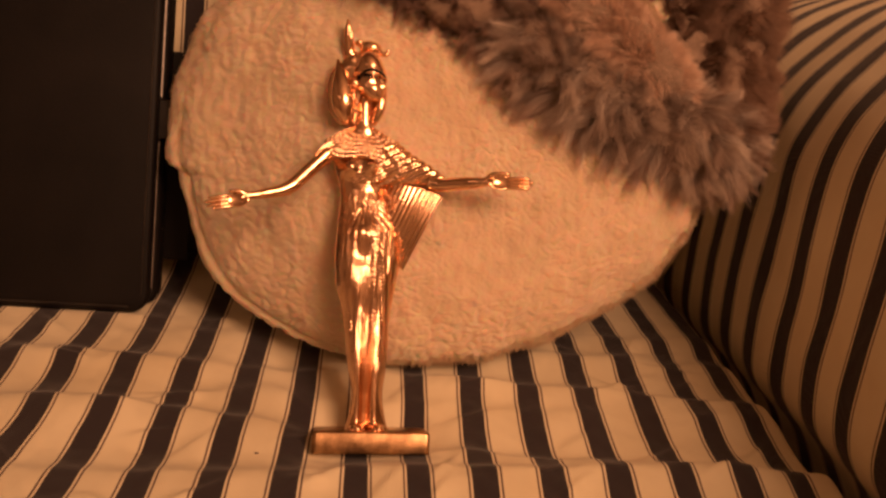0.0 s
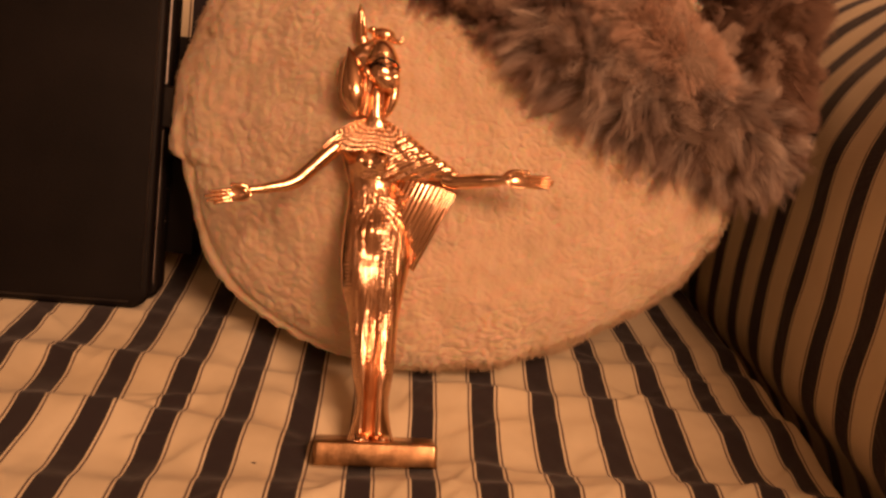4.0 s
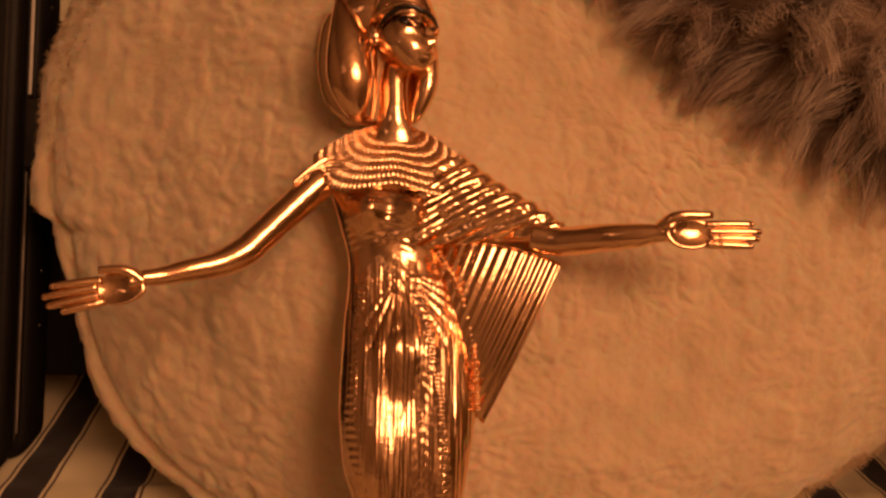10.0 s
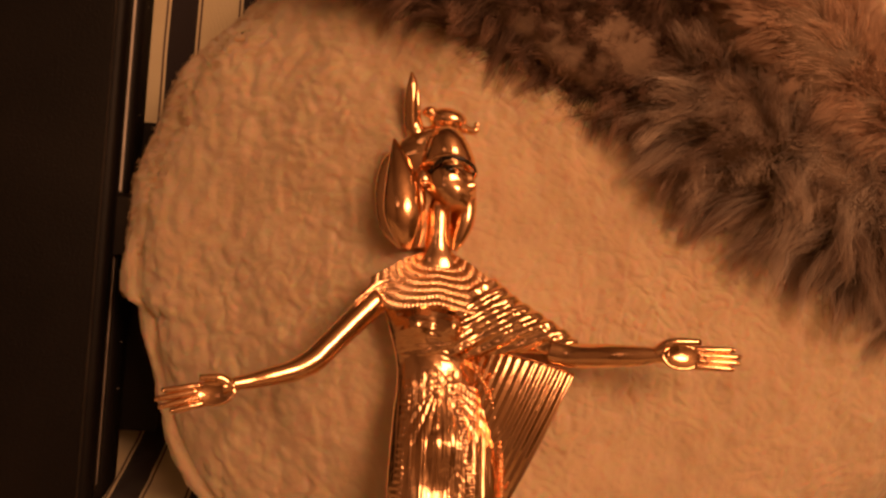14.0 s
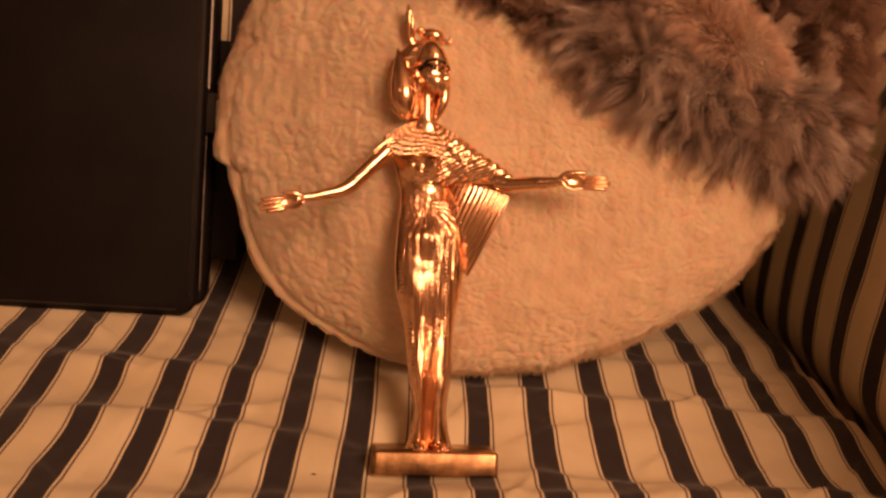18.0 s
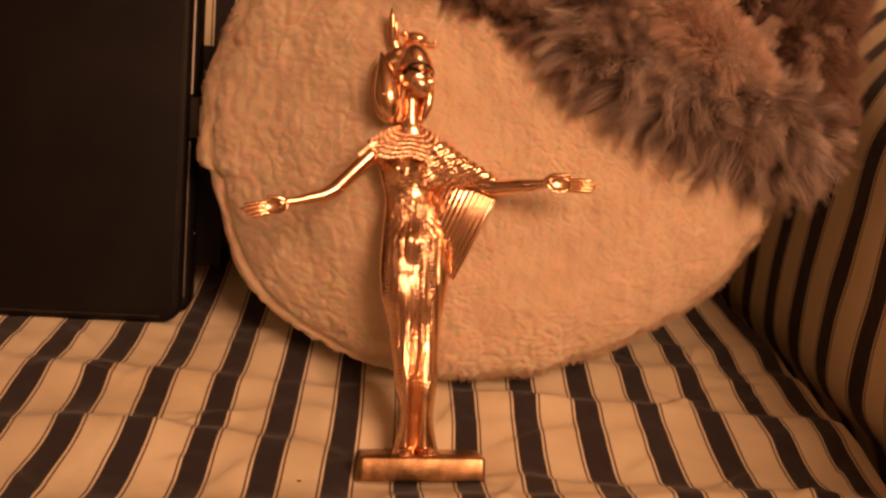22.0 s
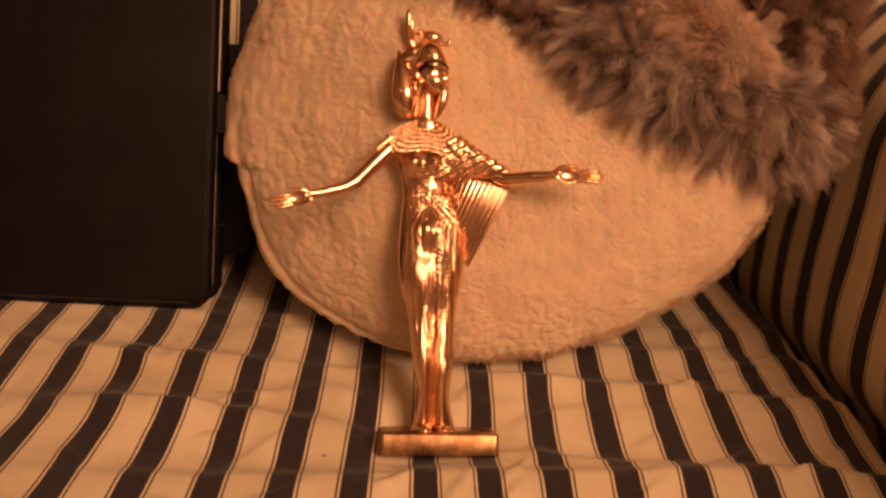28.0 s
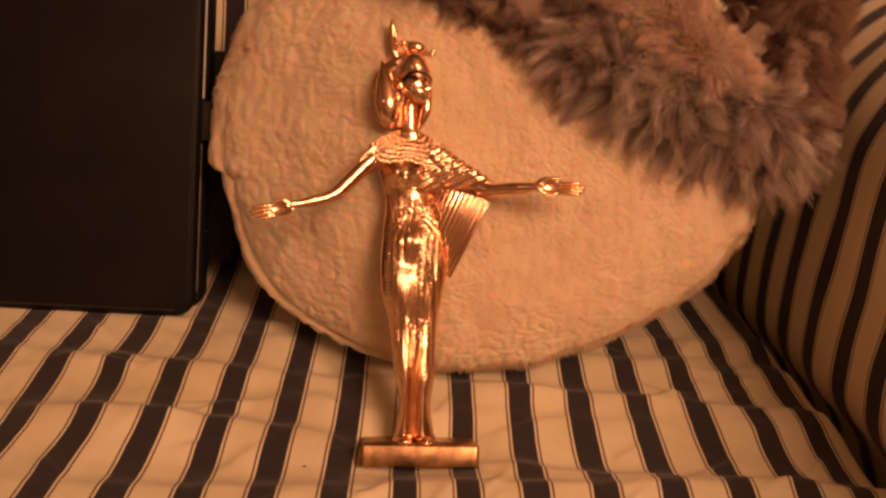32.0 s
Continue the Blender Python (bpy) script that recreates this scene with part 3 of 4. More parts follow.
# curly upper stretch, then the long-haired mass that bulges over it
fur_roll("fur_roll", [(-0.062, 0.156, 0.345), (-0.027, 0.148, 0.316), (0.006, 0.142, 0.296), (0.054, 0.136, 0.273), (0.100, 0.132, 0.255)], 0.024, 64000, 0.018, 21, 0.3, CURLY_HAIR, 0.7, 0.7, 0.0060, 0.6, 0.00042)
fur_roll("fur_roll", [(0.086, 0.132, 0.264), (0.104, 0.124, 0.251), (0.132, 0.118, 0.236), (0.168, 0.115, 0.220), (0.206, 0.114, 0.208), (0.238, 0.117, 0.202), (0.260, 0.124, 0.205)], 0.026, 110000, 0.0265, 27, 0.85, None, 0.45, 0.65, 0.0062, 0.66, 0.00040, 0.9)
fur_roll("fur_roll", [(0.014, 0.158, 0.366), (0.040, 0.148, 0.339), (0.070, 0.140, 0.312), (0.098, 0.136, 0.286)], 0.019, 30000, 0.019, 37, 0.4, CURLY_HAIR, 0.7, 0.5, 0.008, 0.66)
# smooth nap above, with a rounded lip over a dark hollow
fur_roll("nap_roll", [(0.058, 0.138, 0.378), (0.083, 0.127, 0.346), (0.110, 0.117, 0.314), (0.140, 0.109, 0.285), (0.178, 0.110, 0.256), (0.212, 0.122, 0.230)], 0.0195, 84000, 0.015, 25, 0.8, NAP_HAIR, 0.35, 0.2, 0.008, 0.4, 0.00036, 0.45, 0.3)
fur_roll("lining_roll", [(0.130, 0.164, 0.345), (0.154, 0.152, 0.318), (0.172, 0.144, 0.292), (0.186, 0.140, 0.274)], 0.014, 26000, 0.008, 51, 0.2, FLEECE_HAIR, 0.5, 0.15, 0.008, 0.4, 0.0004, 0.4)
# the hollow's darkness is put into the hair colour of this roll
fur_roll("fur_roll", [(0.196, 0.180, 0.350), (0.208, 0.168, 0.305), (0.220, 0.156, 0.272), (0.236, 0.146, 0.240)], 0.026, 56000, 0.020, 43, 0.3, HOLLOW_HAIR)
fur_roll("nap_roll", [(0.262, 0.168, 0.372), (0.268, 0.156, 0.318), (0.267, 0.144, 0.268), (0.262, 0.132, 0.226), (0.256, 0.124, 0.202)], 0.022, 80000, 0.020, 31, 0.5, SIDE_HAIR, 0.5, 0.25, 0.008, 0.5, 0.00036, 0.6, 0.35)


# ---- gilded statuette ----
class Shell:
    """Collects rings and balls in millimetres (across, back, up) for one mesh."""

    def __init__(self):
        self.verts, self.faces, self.mats = [], [], []

    def rings(self, P, mat=0, caps=True):
        P = np.asarray(P, float)
        r, c = P.shape[:2]
        base = len(self.verts)
        self.verts += P.reshape(-1, 3).tolist()
        for i in range(r - 1):
            for j in range(c):
                k = (j + 1) % c
                self.faces.append((base + i * c + j, base + i * c + k, base + (i + 1) * c + k, base + (i + 1) * c + j))
                self.mats.append(mat)
        if caps:
            self.faces += [tuple(base + j for j in reversed(range(c))), tuple(base + (r - 1) * c + j for j in range(c))]
            self.mats += [mat, mat]

    def ball(self, centre, radii, mat=0, n=20, turn=0.0, power=1.0):
        t = np.linspace(-np.pi / 2 + 0.06, np.pi / 2 - 0.06, n)
        a = np.linspace(0, 2 * np.pi, n * 2, endpoint=False)
        T, A = np.meshgrid(t, a, indexing="ij")
        x, y, z = radii[0] * np.cos(T) ** power * np.cos(A), radii[1] * np.cos(T) ** power * np.sin(A), radii[2] * np.sin(T)
        c, s = np.cos(turn), np.sin(turn)
        self.rings(np.stack([centre[0] + x * c - z * s, centre[1] + y, centre[2] + x * s + z * c], -1), mat)

    def dish(self, centre, ru, rv, depth, turn=0.0):
        """A cupped palm: rounded back, hollow front."""
        a = np.linspace(0, 2 * np.pi, 40, endpoint=False)
        c, k = np.cos(turn), np.sin(turn)
        rows = []
        for q, y in [(0.02, 0.1), (0.25, 0.06), (0.5, -0.12), (0.72, -0.4), (0.86, -0.6), (0.95, -0.6), (1.0, -0.3), (0.97, 0.2), (0.85, 0.8), (0.6, 1.2), (0.3, 1.4), (0.02, 1.45)]:
            x, z = ru * q * np.cos(a), rv * q * np.sin(a)
            rows.append(np.stack([centre[0] + x * c - z * k, np.full_like(a, centre[1] + depth * y), centre[2] + x * k + z * c], -1))
        self.rings(rows)

    def tube(self, points, n=24, sides=16, squash=(1.0, 1.0), mat=0):
        p = smooth_path(points, n)
        self.rings(sweep(p[:, :3], p[:, 3], sides, squash), mat)


def loft(table, rows, sides):
    """Rings from rows of (up, left, right, half depth, middle depth)."""
    p = smooth_path(table, rows)
    a = np.linspace(0, 2 * np.pi, sides, endpoint=False)
    v, l, r, d, m = (p[:, k][:, None] for k in range(5))
    x = (l + r) / 2 + (r - l) / 2 * np.cos(a)[None]
    y = m + d * np.sin(a)[None]
    return np.stack([x, y, np.broadcast_to(v, x.shape)], -1), a


def build_statuette():
    s = Shell()
    # foot block with softly rounded edges
    for k, (z, g) in enumerate([(0, 0)]):
        zs = [0.0, 0.4, 1.2, 7.0, 12.6, 13.6, 14.0]
        ins = [1.2, 0.5, 0.0, 0.0, 0.0, 0.4, 1.1]
        ring = []
        for zz, i in zip(zs, ins):
            x0, x1, y0, y1 = -36.0 + i, 38.0 - i, 0.0 + i, 46.0 - i
            n = 26
            loop = [(x0 + (x1 - x0) * q / n, y0) for q in range(n)] + [(x1, y0 + (y1 - y0) * q / 12) for q in range(12)]
            loop += [(x1 - (x1 - x0) * q / n, y1) for q in range(n)] + [(x0, y1 - (y1 - y0) * q / 12) for q in range(12)]
            ring.append([(px + 0.08 * math.sin(px * 0.9 + zz), py + 0.06 * math.sin(px * 0.5 + zz * 0.7), zz) for px, py in loop])
        s.rings(ring, 1)
    # robe, legs and trunk
    P, a = loft([(13.5, -16.4, 12.8, 10, 17), (18, -15.0, 11.0, 9.2, 16.5), (25, -13.4, 9.4, 8.6, 16), (37, -12.4, 7.8, 9.4, 16), (53, -15.4, 9.6, 10.4, 17), (66, -17.2, 10.6, 10.4, 17.8), (80, -19, 10.8, 9.6, 18.3), (92, -21, 11.6, 9.6, 18.4),
                 (106, -25.2, 13.8, 11, 18), (116, -26.4, 15.4, 11.8, 18), (126, -27.2, 16.6, 12, 18), (138, -26.8, 15.6, 11.5, 18.5), (151, -26.2, 13.4, 10.2, 19), (163, -25.2, 9.5, 9, 19.5), (172, -25.4, 4.6, 8.6, 19.5),
                 (181, -27.8, 4, 9, 19), (190, -30.5, 6.5, 9, 18.5), (200, -33.5, 8.5, 7.6, 18.5), (207, -31, 5, 6, 18.5), (213, -20.5, -2.0, 5.4, 18), (218, -17.2, -5.2, 5.4, 17), (225, -15.8, -6.4, 4.9, 16.2), (232, -15.8, -6.4, 4.6, 15.8), (242, -14, -5, 4.2, 15.5)], 440, 480)
    x, y, v = P[..., 0], P[..., 1], P[..., 2]
    front = np.clip(-np.sin(a)[None], 0, 1) * np.ones_like(x)
    bump = np.zeros_like(x)

    def hump(u0, v0, ru, rv, h):
        return h * np.exp(-((x - u0) / ru) ** 2 - ((v - v0) / rv) ** 2)
    bump += hump(-19.5, 186.2, 5.2, 5.4, 5.6) + hump(-4.6, 185.8, 5.2, 5.4, 6.4)
    bump += hump(-8, 143, 9, 9.0, 3.4) - hump(-8, 126, 8, 6, 1.4) + hump(-16.5, 109, 6, 20, 3.0) + hump(5.5, 109, 5, 20, 2.6)
    bump += hump(-10.8, 62, 4, 34, 2.6) + hump(4.2, 62, 4, 34, 2.4) - hump(-10, 147.5, 1.2, 1.6, 0.9)
    low = np.clip((112 - v) / 75, 0, 1) ** 1.4
    bump -= 7.0 * low * np.exp(-((x + 3.8) / 3.0) ** 2)
    robe = np.clip((171 - v) / 6, 0, 1) * np.clip((v - 30) / 15, 0, 1)
    mid = -9 + np.clip((v - 60) / 110, 0, 1) * 1.5
    bump += robe * (0.20 * np.abs(np.sin((x - mid) * 2.3 + 0.004 * (v - 100) * (x - mid) / 6)) * (1 + 0.6 * np.sin(x * 1.3 + 2)) + (0.16 + 0.14 * np.clip((115 - v) / 20, 0, 1)) * fbm(np.stack([x, v * 0.07, np.zeros_like(x)], -1), 0.35, 3, 5) + 0.09 * np.sin(v * 1.9 + 2 * np.sin(x)) * np.exp(-((x + 1.5) / 3.2) ** 2) * np.clip((150 - v) / 20, 0, 1))
    # beaded borders running down the robe
    for edge, w in ((np.interp(v, [37, 53, 66, 80, 92, 106, 123, 147, 174], [-10, -12.5, -14, -15.5, -17.5, -21.5, -23.6, -22.6, -19.7]), 1.5), (5.5 - np.clip((v - 100) / 70, -0.5, 1) * 11 * np.clip((v - 100) / 70, 0, 1), 1.6)):
        band = np.exp(-((x - edge) / w) ** 4) * np.clip((168 - v) / 6, 0, 1) * np.clip((v - 45) / 10, 0, 1)
        bump += band * (0.45 + 0.38 * np.sin(v * 2.6))
    # drapery over the chest
    bump += 0.40 * np.abs(np.sin(np.pi * (v + 0.35 * x + 0.02 * (x + 8) ** 2) / 2.4)) * np.clip((v - 173) / 3, 0, 1) * np.clip((206 - v) / 6, 0, 1) * (0.6 + 0.4 * np.sin(x * 0.7 + v * 0.5))
    turn = np.arctan2(x + 8.5, np.maximum(166.5 - v, 0.5))
    reach = np.hypot(x + 8.5, 166.5 - v)
    bump += 0.55 * np.abs(np.sin(turn * 17)) * np.clip((reach - 4) / 4, 0, 1) * np.clip((34 - reach) / 10, 0, 1) * np.clip((168 - v) / 4, 0, 1) * np.clip((turn + 0.9) / 0.5, 0, 1)
    # girdle knot
    bump += np.exp(-((x + 9) / 5) ** 2 - ((v - 163) / 6) ** 2) * (0.6 + 0.4 * np.sin(x * 1.7 + v * 0.6) * np.sin(v * 0.7))
    P[..., 1] = y - bump * front ** 0.5
    s.rings(P, 3)
    # rope border where the robe meets the cape
    rope = smooth_path([(3.6, 10.8, 173), (9.6, 12.2, 163), (13.6, 12.8, 150), (15.6, 13.0, 137), (16.2, 13.2, 124)], 30)
    for q in rope:
        s.ball(q, (1.15, 1.1, 0.95), n=6, turn=0.4)
    # feet
    for u, w in ((-8.2, 5.2), (5.0, 4.8)):
        s.ball((u, 10, 15.5), (w, 9.5, 3.6))
        for k in range(5):
            s.ball((u - w + 1.5 + k * (2 * w - 3) / 4, 1.8 + 0.5 * abs(k - 1.5), 14.9), (1.05, 1.7, 1.0), n=8)
    # broad collar: a ridged, beaded bib over the shoulders
    q, ang = np.meshgrid(np.linspace(0.0, 1, 130), np.linspace(-0.10, math.pi + 0.10, 620), indexing="ij")
    cu = -11 - (5.0 + 20.5 * q) * np.cos(ang) * 1.03
    cv = 216.5 - np.where(ang < math.pi / 2, 14.0, 17.0) * q ** 1.2 * np.abs(np.cos(ang)) ** 1.5 - (1.5 + 20.5 * q) * np.sin(ang)
    row = q * 7.0
    ridge = (0.34 + 0.24 * np.abs(np.sin(ang * 46 + 1.3 * np.floor(row)))) * np.abs(np.sin(row * np.pi)) ** 0.7
    swell = np.sqrt(np.clip(1 - ((cu + 12) / 29.5) ** 2, 0.02, 1))
    cy = 18.7 - (2.6 + 8.6 * q ** 0.88) * swell - ridge - 0.5
    rim = np.stack([cu, cy, cv], -1)
    under = np.stack([cu, cy + 3.5, cv], -1)
    s.rings(np.concatenate([rim, under[:, ::-1]], 1), 4)
    # pleated cape over the arm, right of the trunk
    tab = smooth_path([(-15, 174.6, 179, 2.5, 12.5), (-9, 174.4, 186, 4.2, 13.0), (-3, 174.5, 198, 5.8, 14.2), (4, 175.0, 208.0, 7.0, 15.6), (12, 176.0, 207.2, 7.2, 15.8), (21, 177.2, 200.4, 6.8, 15.2), (31, 178, 194.0, 6.0, 14.2), (40, 174.6, 188.0, 5.4, 13.0), (44.5, 173.8, 184.2, 5.0, 12.2)], 150)
    ang = np.linspace(0, 2 * np.pi, 240, endpoint=False)
    rows = []
    for u, lo, hi, d, m in tab:
        vv = (lo + hi) / 2 + (hi - lo) / 2 * np.cos(ang)
        # pleats rise towards the shoulder
        rib = np.sin(np.pi * (0.88 * vv - 0.48 * u + 0.003 * (u - 10) ** 2) / 2.3) * np.clip((u + 13) / 10, 0, 1)
        spark = fbm(np.stack([np.full_like(ang, u) * 0.6, vv, np.sin(ang) * 3], -1), 0.16, 3, 9)
        deep = (0.42 * rib + 0.22 * spark) * np.clip(-2 * np.sin(ang), 0, 1)
        rows.append(np.stack([np.full_like(ang, u), m + d * np.sin(ang) - deep, vv + 0.35 * rib * np.cos(ang)], -1))
    s.rings(rows)
    # short sleeve on the other shoulder
    tab = smooth_path([(-24, 192, 209, 6.5, 17), (-32, 193, 207, 6.5, 16.5), (-38, 192, 201.5, 6, 15), (-43, 189, 196, 5.0, 13.5)], 26)
    rows = []
    for u, lo, hi, d, m in tab:
        r = 1 + 0.05 * np.sin(ang[::2] * 18)
        rows.append(np.stack([np.full_like(ang[::2], u), m + d * r * np.sin(ang[::2]), (lo + hi) / 2 + (hi - lo) / 2 * r * np.cos(ang[::2])], -1))
    s.rings(rows)
    # hanging pleated fall of the cape
    w, h = np.meshgrid(np.linspace(0, 1, 180), np.linspace(0, 1, 40))
    top_u, top_v = 2 + 41.5 * w, 178 - 7.5 * w ** 2
    u = top_u - 24.5 * h * (0.55 + 0.45 * w)
    v = top_v - 51 * h * (0.75 + 0.25 * w)
    n = 20.0 - 30.0 * w + 20.0 * w ** 2 + 12.0 * h ** 2 - 3.0 * h - 0.24 * np.cos(w * 2 * np.pi * 13)
    F = np.stack([u, n, v], -1)
    Bk = np.stack([u, n + 1.8, v], -1)
    s.rings(np.concatenate([F, Bk[:, ::-1]], 1))
    # arms
    s.tube([(-34, 14, 197, 5.4), (-43.5, 11.5, 186.4, 5.0), (-52, 8.5, 176.6, 4.7), (-56.5, 7, 171.6, 4.7), (-63.3, 5, 167.4, 4.2), (-71, 2, 164.8, 3.5), (-78, 0, 162.6, 2.9), (-83, -2, 161.4, 2.5), (-87.5, -3, 159.8, 2.6)], 60, 24)
    s.tube([(34, 12, 179, 5.2), (43, 9, 177.6, 4.9), (55, 1, 177.5, 4.5), (64, -3, 177.6, 3.9), (71, -6, 178.0, 2.9), (75, -8, 177.8, 3.0)], 50, 24)
    # open palms, fingers and thumbs
    s.dish((-90.0, -3.2, 157.8), 7.6, 4.7, 1.7, 0.12)
    for p0, p1 in (((-94.5, 160.2), (-106.9, 158.0)), ((-95.5, 158.2), (-108.8, 155.0)), ((-95, 156.0), (-107.4, 152.4)), ((-93.5, 154.2), (-103.4, 151.0))):
        s.tube([(p0[0], -3.4, p0[1], 1.45), ((p0[0] + p1[0]) / 2, -4.8, (p0[1] + p1[1]) / 2, 1.35), (p1[0], -6.0, p1[1], 1.0)], 14, 10)
        s.ball((p1[0], -6.0, p1[1]), (1.05, 1.0, 1.0), n=8)
    s.tube([(-83.5, -3, 160.2, 2.0), (-88, -5, 163.0, 1.6), (-95.1, -6.4, 162.8, 1.1)], 18, 10)
    s.dish((79, -8.6, 177.4), 8.0, 4.9, 1.7)
    for p0, p1 in (((84, 180.4), (98.3, 180.6)), ((85, 178.3), (100.6, 178.2)), ((85, 176.3), (100.0, 176.0)), ((84, 174.4), (97.6, 173.7))):
        s.tube([(p0[0], -8.5, p0[1], 1.45), ((p0[0] + p1[0]) / 2, -9.6, (p0[1] + p1[1]) / 2, 1.35), (p1[0], -10.4, p1[1], 1.0)], 14, 10)
        s.ball((p1[0], -10.4, p1[1]), (1.05, 1.0, 1.0), n=8)
    s.tube([(70, -7, 179.2, 2.0), (75, -9.8, 182.6, 1.7), (85.6, -11.2, 183.0, 1.15)], 18, 10)
    # headdress: bag wig behind, two fronts, smooth cap
    P, a = loft([(218.5, -27, -6, 4, 21), (226, -34.0, 1.2, 5.5, 22.5), (236, -37, 3, 6.5, 23), (245, -37.4, 2.8, 7.5, 21.5), (254, -35.6, 2.4, 8.5, 18.5), (260, -31, 0.5, 9.5, 18.5), (264.5, -26, -3, 8.5, 17), (267.8, -17, -5.5, 6, 15.5)], 70, 90)
    s.rings(P)
    s.tube([(-31, 13, 262.5, 0.5), (-29.2, 11, 254, 3.6), (-27.4, 9.5, 243, 6.6), (-26.2, 9.2, 231, 7.6), (-24.6, 11, 222, 5.0), (-23.2, 13.5, 217, 1.5)], 54, 28, (1.0, 0.75))
    s.tube([(-20.6, 13, 250, 1.2), (-19.6, 12.5, 240, 2.4), (-19.8, 13, 228, 2.6), (-20.2, 14.5, 219, 1.2)], 30, 16)
    s.tube([(1, 14, 250, 1.5), (0.2, 12.5, 240, 3.2), (-0.6, 12.5, 230, 3.6), (-3, 13.5, 222, 2.4), (-4.6, 15, 218, 1.0)], 34, 18)
    P, a = loft([(250.5, -19.2, 2.4, 10.6, 11), (254, -19.6, 2.4, 10.8, 11.2), (258, -18.8, 1.0, 11.6, 12), (262, -17.8, -0.8, 11.2, 12.6), (266, -15.8, -3.6, 9.0, 13.4), (268.6, -14.0, -6.4, 4.6, 14)], 34, 60)
    s.rings(P)
    s.rings([[(-8.4 + (11.2 + 0.7 * math.cos(b)) * math.cos(q), 11.2 + (11.3 + 0.7 * math.cos(b)) * math.sin(q), 253.0 + 0.9 * math.sin(b) - 0.7 * math.cos(q) - 3.6 * math.cos(q) ** 2) for q in np.linspace(0, 2 * math.pi, 60, endpoint=False)] for b in np.linspace(0, 2 * math.pi, 9)], caps=False)
    # face, plain and turned to one side
    lat, lon = np.meshgrid(np.linspace(-np.pi / 2 + 0.03, np.pi / 2 - 0.03, 90), np.linspace(-np.pi, np.pi, 140, endpoint=False), indexing="ij")
    fv = 244.5 + 11.8 * np.sin(lat)

    def feature(a0, v0, ra, rv, h):
        return h * np.exp(-((lon - a0) / ra) ** 2 - ((fv - v0) / rv) ** 2)
    skin = feature(0, 242.3, 0.16, 1.7, 1.8) + feature(0, 245.6, 0.11, 2.8, 1.5) + feature(0, 237.9, 0.30, 0.65, 1.1) + feature(0, 236.3, 0.26, 0.7, 1.0) + feature(0, 233.6, 0.34, 1.8, 1.3)
    for side in (-1, 1):
        skin = skin - feature(0.62 * side, 247.3, 0.30, 2.0, 1.1) + feature(0.62 * side, 247.2, 0.17, 0.9, 0.9) + feature(0.62 * side, 250.3, 0.40, 0.8, 0.7) + feature(0.62 * side, 245.6, 0.34, 0.5, 0.35)
        skin = skin + feature(0.78 * side, 239.0, 0.42, 3.6, 0.9)
    skin = skin * 1.2
    jaw = 1 - 0.22 * np.clip((240 - fv) / 7, 0, 1)
    way = lon + 0.98
    reach = np.cos(lat) ** np.where(lat < 0, 0.72, 0.85) * jaw
    chin = 3.4 * np.clip((244 - fv) / 10, 0, 1)
    face = np.stack([-8.4 + chin * math.sin(0.98) + (9.4 * reach + skin) * np.sin(way), 10.8 - chin * math.cos(0.98) - (9.8 * reach + skin) * np.cos(way), fv], -1)
    # broad flat cheek
    flat = np.array((0.16, -0.98, -0.09))
    over = (face - np.array((-8.4, 10.8, 241.0))) @ flat - 8.5 - 0.35 * np.clip(fv - 243, 0, 9)
    face = face - flat * (0.5 * np.clip(over, 0, 9))[..., None]
    s.rings(face)
    # dark enamel of brows and eyes
    s.tube([(-17.0, 5.6, 246.4, 0.5), (-14.2, 2.4, 249.8, 0.85), (-9.0, 0.2, 252.1, 0.95), (-3.3, 0.9, 251.4, 0.9), (0.4, 3.4, 250.0, 0.8), (2.4, 7.0, 248.6, 0.5)], 34, 8, mat=2)
    s.tube([(-13.6, 3.4, 246.4, 0.3), (-11.0, 1.7, 248.3, 0.5), (-8.0, 0.9, 248.7, 0.5), (-5.2, 0.9, 247.4, 0.3)], 20, 8, mat=2)
    s.tube([(-13.0, 3.2, 246.3, 0.2), (-10.2, 1.7, 245.9, 0.35), (-7.4, 1.2, 246.0, 0.35), (-5.2, 1.0, 247.2, 0.2)], 20, 8, mat=2)
    s.ball((-9.0, 1.5, 247.3), (1.7, 0.7, 1.05), 2, n=10)
    s.ball((0.9, 5.6, 247.2), (0.8, 1.2, 0.9), 2, n=8)
    s.ball((-18.4, 8.6, 245.5), (2.2, 1.6, 3.8), n=16, turn=0.15)
    s.ball((-18.0, 7.4, 243.0), (1.2, 1.0, 1.5), n=10)
    # scorpion on the cap: round body, head with claws, raised tail
    s.tube([(-9.8, 15, 264.5, 4.6), (-9.6, 17, 267.2, 3.3), (-9.4, 18, 269.6, 4.0)], 12, 20)
    s.ball((-8.8, 18.0, 273.6), (8.6, 6.6, 5.3), n=32, turn=-0.12)
    for k in range(4):
        s.tube([(-13.5 + 3.2 * k, 12.6 + 0.3 * abs(k - 1.5), 271.5, 0.5), (-13.2 + 3.2 * k, 11.0, 268.6, 0.55), (-12.6 + 3.2 * k, 12.0, 266.6, 0.3)], 10, 6)
    s.ball((-16.6, 17.0, 276.4), (3.4, 3.4, 2.6), n=18, turn=0.2)
    s.ball((-15.4, 13.6, 274.4), (1.4, 1.3, 1.2), n=10)
    s.tube([(-3, 16, 270.6, 2.3), (0.2, 15.4, 269.2, 1.8), (2.4, 15.2, 269.4, 1.7), (3.2, 15.0, 271.2, 1.4)], 18, 12)
    s.ball((3.1, 15.0, 271.8), (1.7, 1.4, 1.5), n=10)
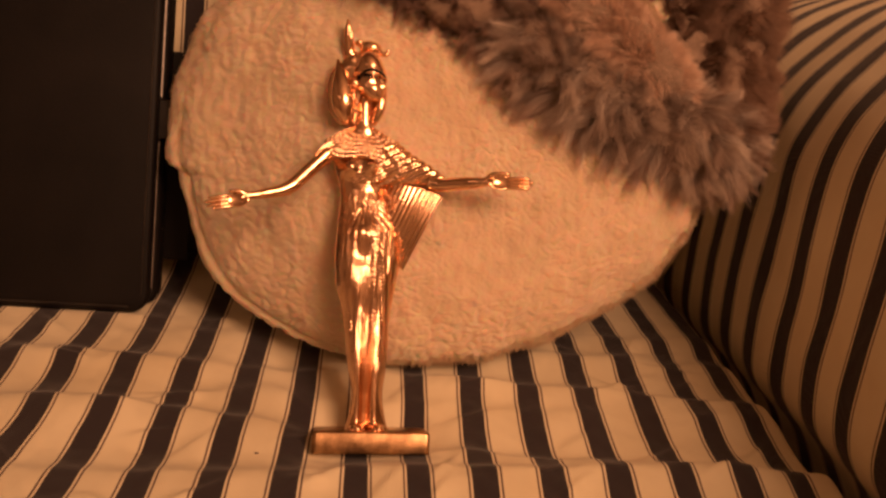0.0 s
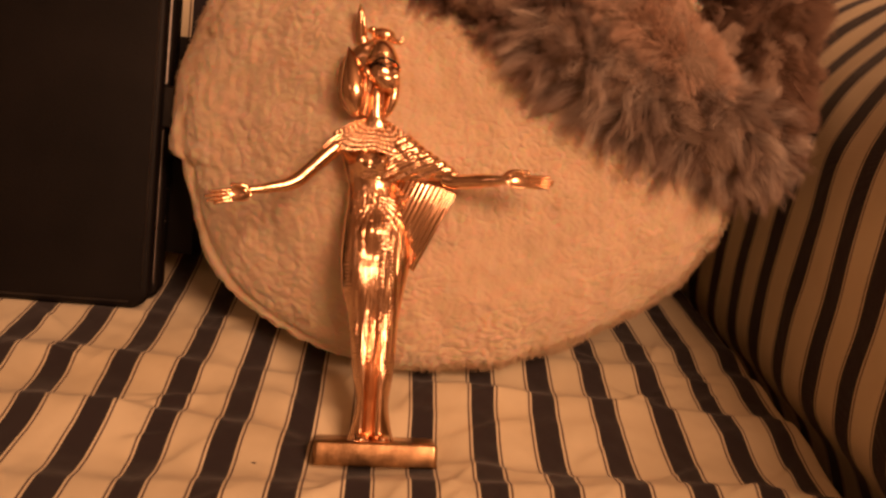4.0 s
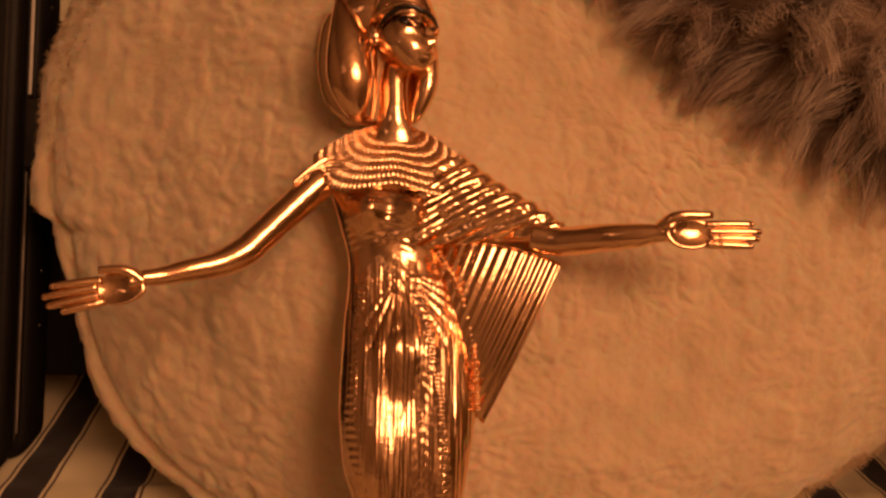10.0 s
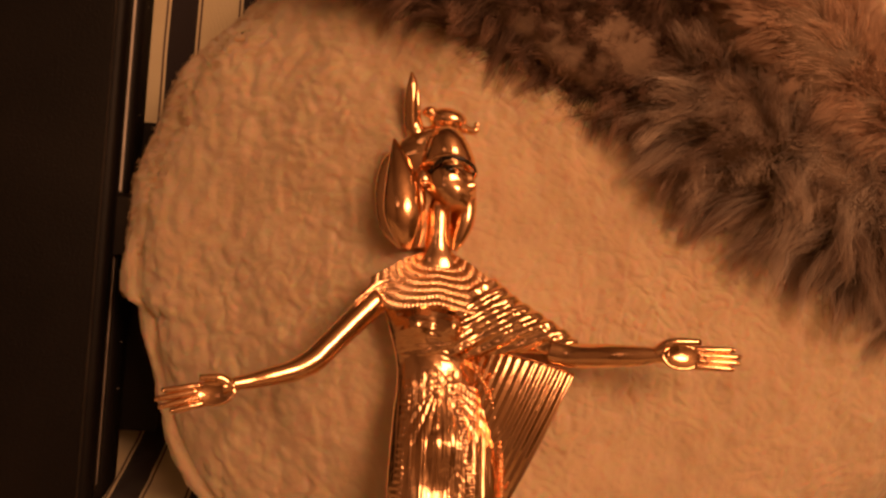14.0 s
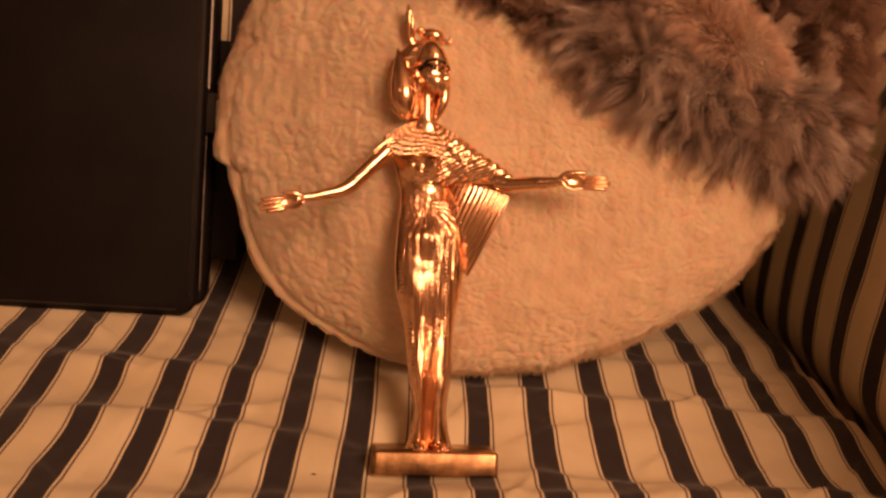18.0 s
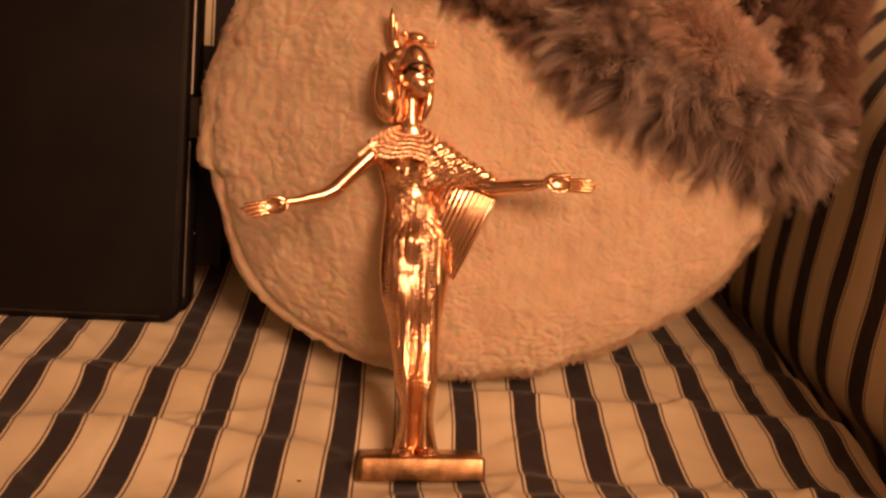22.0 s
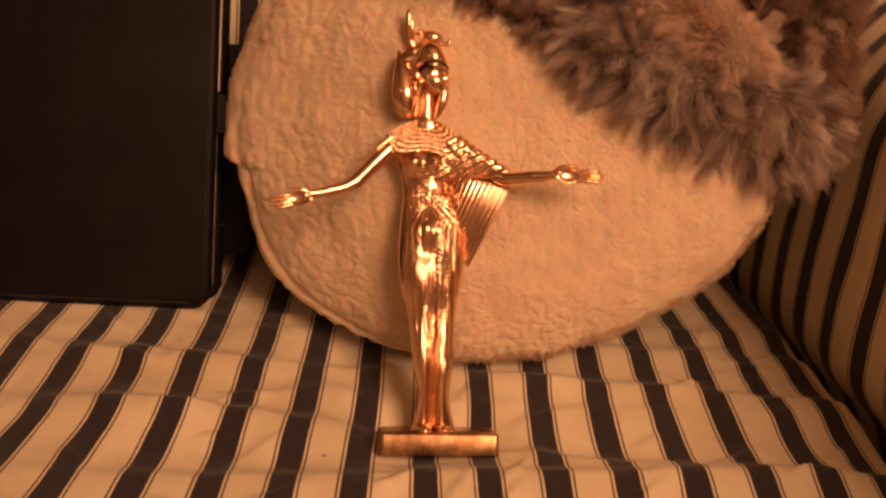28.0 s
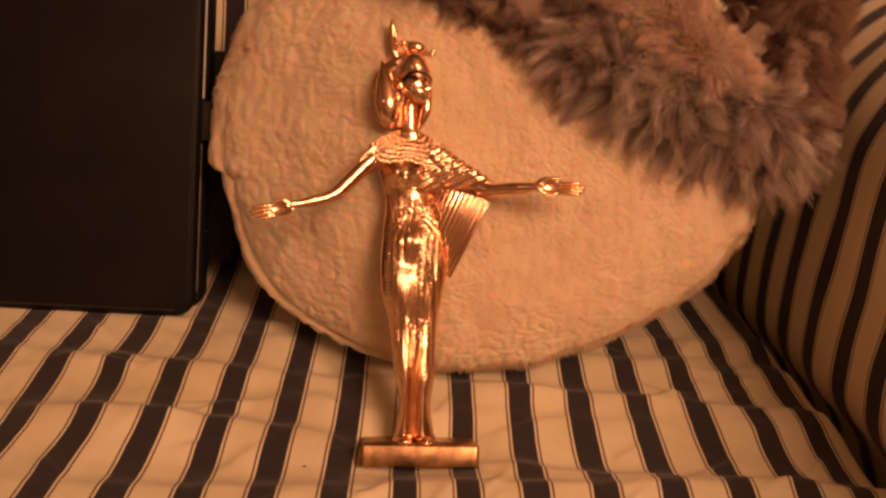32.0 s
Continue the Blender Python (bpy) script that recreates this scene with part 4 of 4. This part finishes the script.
    s.tube([(-13, 18, 268.5, 3.4), (-18, 18, 266.5, 4.2), (-22.0, 17, 267.6, 4.2), (-23.8, 15, 273, 3.7), (-24.4, 12.5, 280, 3.1), (-24.6, 10.5, 286, 2.1), (-25.2, 9.5, 290.4, 0.5)], 50, 20, (1.0, 0.8))
    s.tube([(-22.4, 12.8, 270, 0.8), (-22.2, 10.6, 276, 1.3), (-22.6, 9.2, 282, 1.0), (-23.6, 8.6, 287.5, 0.3)], 24, 10)
    me = bpy.data.meshes.new("statuette")
    me.from_pydata([(x * 0.001, y * 0.001, z * 0.001) for x, y, z in s.verts], [], s.faces)
    me.materials.append(GOLD)
    me.materials.append(BRONZE)
    me.materials.append(ENAMEL)
    me.materials.append(TOOLED)
    me.materials.append(BEADED)
    me.polygons.foreach_set("material_index", s.mats)
    me.polygons.foreach_set("use_smooth", [True] * len(me.polygons))
    ob = new("statuette", me)
    across, up = Vector((0.99956, -0.01268, 0.0268)), Vector((-0.01953, 0.39837, 0.91702))
    back = up.cross(across)
    ob.matrix_world = Matrix(((across.x, back.x, up.x, 0), (across.y, back.y, up.y, 0), (across.z, back.z, up.z, 0), (0, 0, 0, 1)))
    tagged(ob, "polished gold figure with outstretched arms on a worn block", "statuette")


build_statuette()

# ---- black case ----
case = tagged(empty("black_case", (-0.32, 0.190, 0.0212)), "upright black leatherette case with steel edge strip", "case")


def slanted(bm, lean=0.20):
    """Leans a part back against the sofa."""
    for v in bm.verts:
        v.co.y += lean * v.co.z
    return bm


def case_box(x0, x1, y0, y1, z0, z1, bevel, segments=3, lean=0.20):
    return slanted(box_bm(x0, x1, y0, y1, z0, z1, bevel, segments), lean)


R_EDGE = 0.1490   # the near side edge, from the case's own middle


def rounded_panel(x0, x1, y0, y1, z0, z1, corner, bevel):
    """An upright panel with round corners and softened front edges."""
    bm = bmesh.new()
    loop = []
    for cx, cz, start in ((x1 - corner, z0 + corner, -90), (x1 - corner, z1 - corner, 0), (x0 + corner, z1 - corner, 90), (x0 + corner, z0 + corner, 180)):
        for k in range(9):
            q = radians(start + k * 11.25)
            loop.append(bm.verts.new((cx + corner * math.cos(q), y0, cz + corner * math.sin(q))))
    face = bm.faces.new(loop)
    out = bmesh.ops.extrude_face_region(bm, geom=[face])
    bmesh.ops.translate(bm, vec=(0, y1 - y0, 0), verts=[g for g in out["geom"] if isinstance(g, bmesh.types.BMVert)])
    rim = [e for e in bm.edges if abs(e.verts[0].co.y - e.verts[1].co.y) < 1e-6]
    bmesh.ops.bevel(bm, geom=rim, offset=bevel, segments=3, affect="EDGES", profile=0.5)
    bmesh.ops.recalc_face_normals(bm, faces=bm.faces[:])
    return bm


part("front_shell", slanted(rounded_panel(-0.16, R_EDGE, -0.0225, -0.009, 0.0, 0.36, 0.014, 0.0045)), LEATHER, case, smooth=True)
part("rear_shell", slanted(rounded_panel(-0.16, R_EDGE + 0.0026, -0.0030, 0.0220, 0.0, 0.36, 0.010, 0.0055)), LEATHER, case, smooth=True)
part("side_groove", case_box(-0.155, R_EDGE - 0.0008, -0.0095, -0.001, 0.012, 0.356, 0.001, 1), TRIM, case)
part("edge_strip", case_box(R_EDGE - 0.0012, R_EDGE + 0.0003, -0.0086, -0.0074, 0.166, 0.350, 0.0003, 1), STEEL, case, "thin steel edge strip")
# lower stretch of the strip, in a darker grey than the upper
part("edge_strip", case_box(R_EDGE - 0.0010, R_EDGE - 0.0001, -0.0086, -0.0078, 0.016, 0.132, 0.0002, 1), GREY_STEEL, case, "thin steel edge strip")
latch = part("latch", case_box(R_EDGE - 0.004, R_EDGE + 0.0055, -0.0095, 0.001, 0.134, 0.164, 0.0012), TRIM, case, "dark metal latch")
part("latch_tongue", case_box(R_EDGE + 0.002, R_EDGE + 0.0068, -0.007, -0.002, 0.139, 0.158, 0.0009), STEEL, latch)
for zz in (0.060, 0.085, 0.205, 0.262, 0.300):
    bm = bmesh.new()
    bmesh.ops.create_cone(bm, cap_ends=True, segments=12, radius1=0.0010, radius2=0.0007, depth=0.0010, matrix=Matrix.Translation((R_EDGE + 0.0027, 0.006, zz)) @ Matrix.Rotation(radians(90), 4, "Y"))
    part("rivet", slanted(bm), TRIM, case)
# black sheet standing in for the shade between case and cushion
part("gap_shade", case_box(R_EDGE - 0.05, R_EDGE + 0.021, 0.0245, 0.0275, 0.030, 0.20, 0.0012, 2), LEATHER, case, "thin black sheet added to darken the gap beside the case", smooth=True)
part("piping", case_box(-0.145, R_EDGE - 0.0140, -0.0236, -0.0212, 0.0050, 0.0065, 0.0007, 1), TRIM, case)
part("piping", case_box(R_EDGE - 0.0062, R_EDGE - 0.0048, -0.0236, -0.0212, 0.0150, 0.345, 0.0009, 1), TRIM, case)

# ---- lint on the seat ----
def lint(name, x, y, size, label):
    bm = bmesh.new()
    bmesh.ops.create_icosphere(bm, subdivisions=2, radius=size)
    for v in bm.verts:
        v.co = Vector((v.co.x * 1.9, v.co.y * 0.8, v.co.z * 0.5)) * (1 + 0.3 * noise.noise(v.co * 900))
    ob = part(name, bm, WOOL, smooth=True)
    z = float(seat_height(np.array([x]), np.array([y]))[0])
    ob.location = (x, y, z + size * 0.3)
    return tagged(ob, label, "lint")


lint("lint_crumb", -0.0695, -0.001, 0.0008, "tiny dark lint crumb on the striped seat")
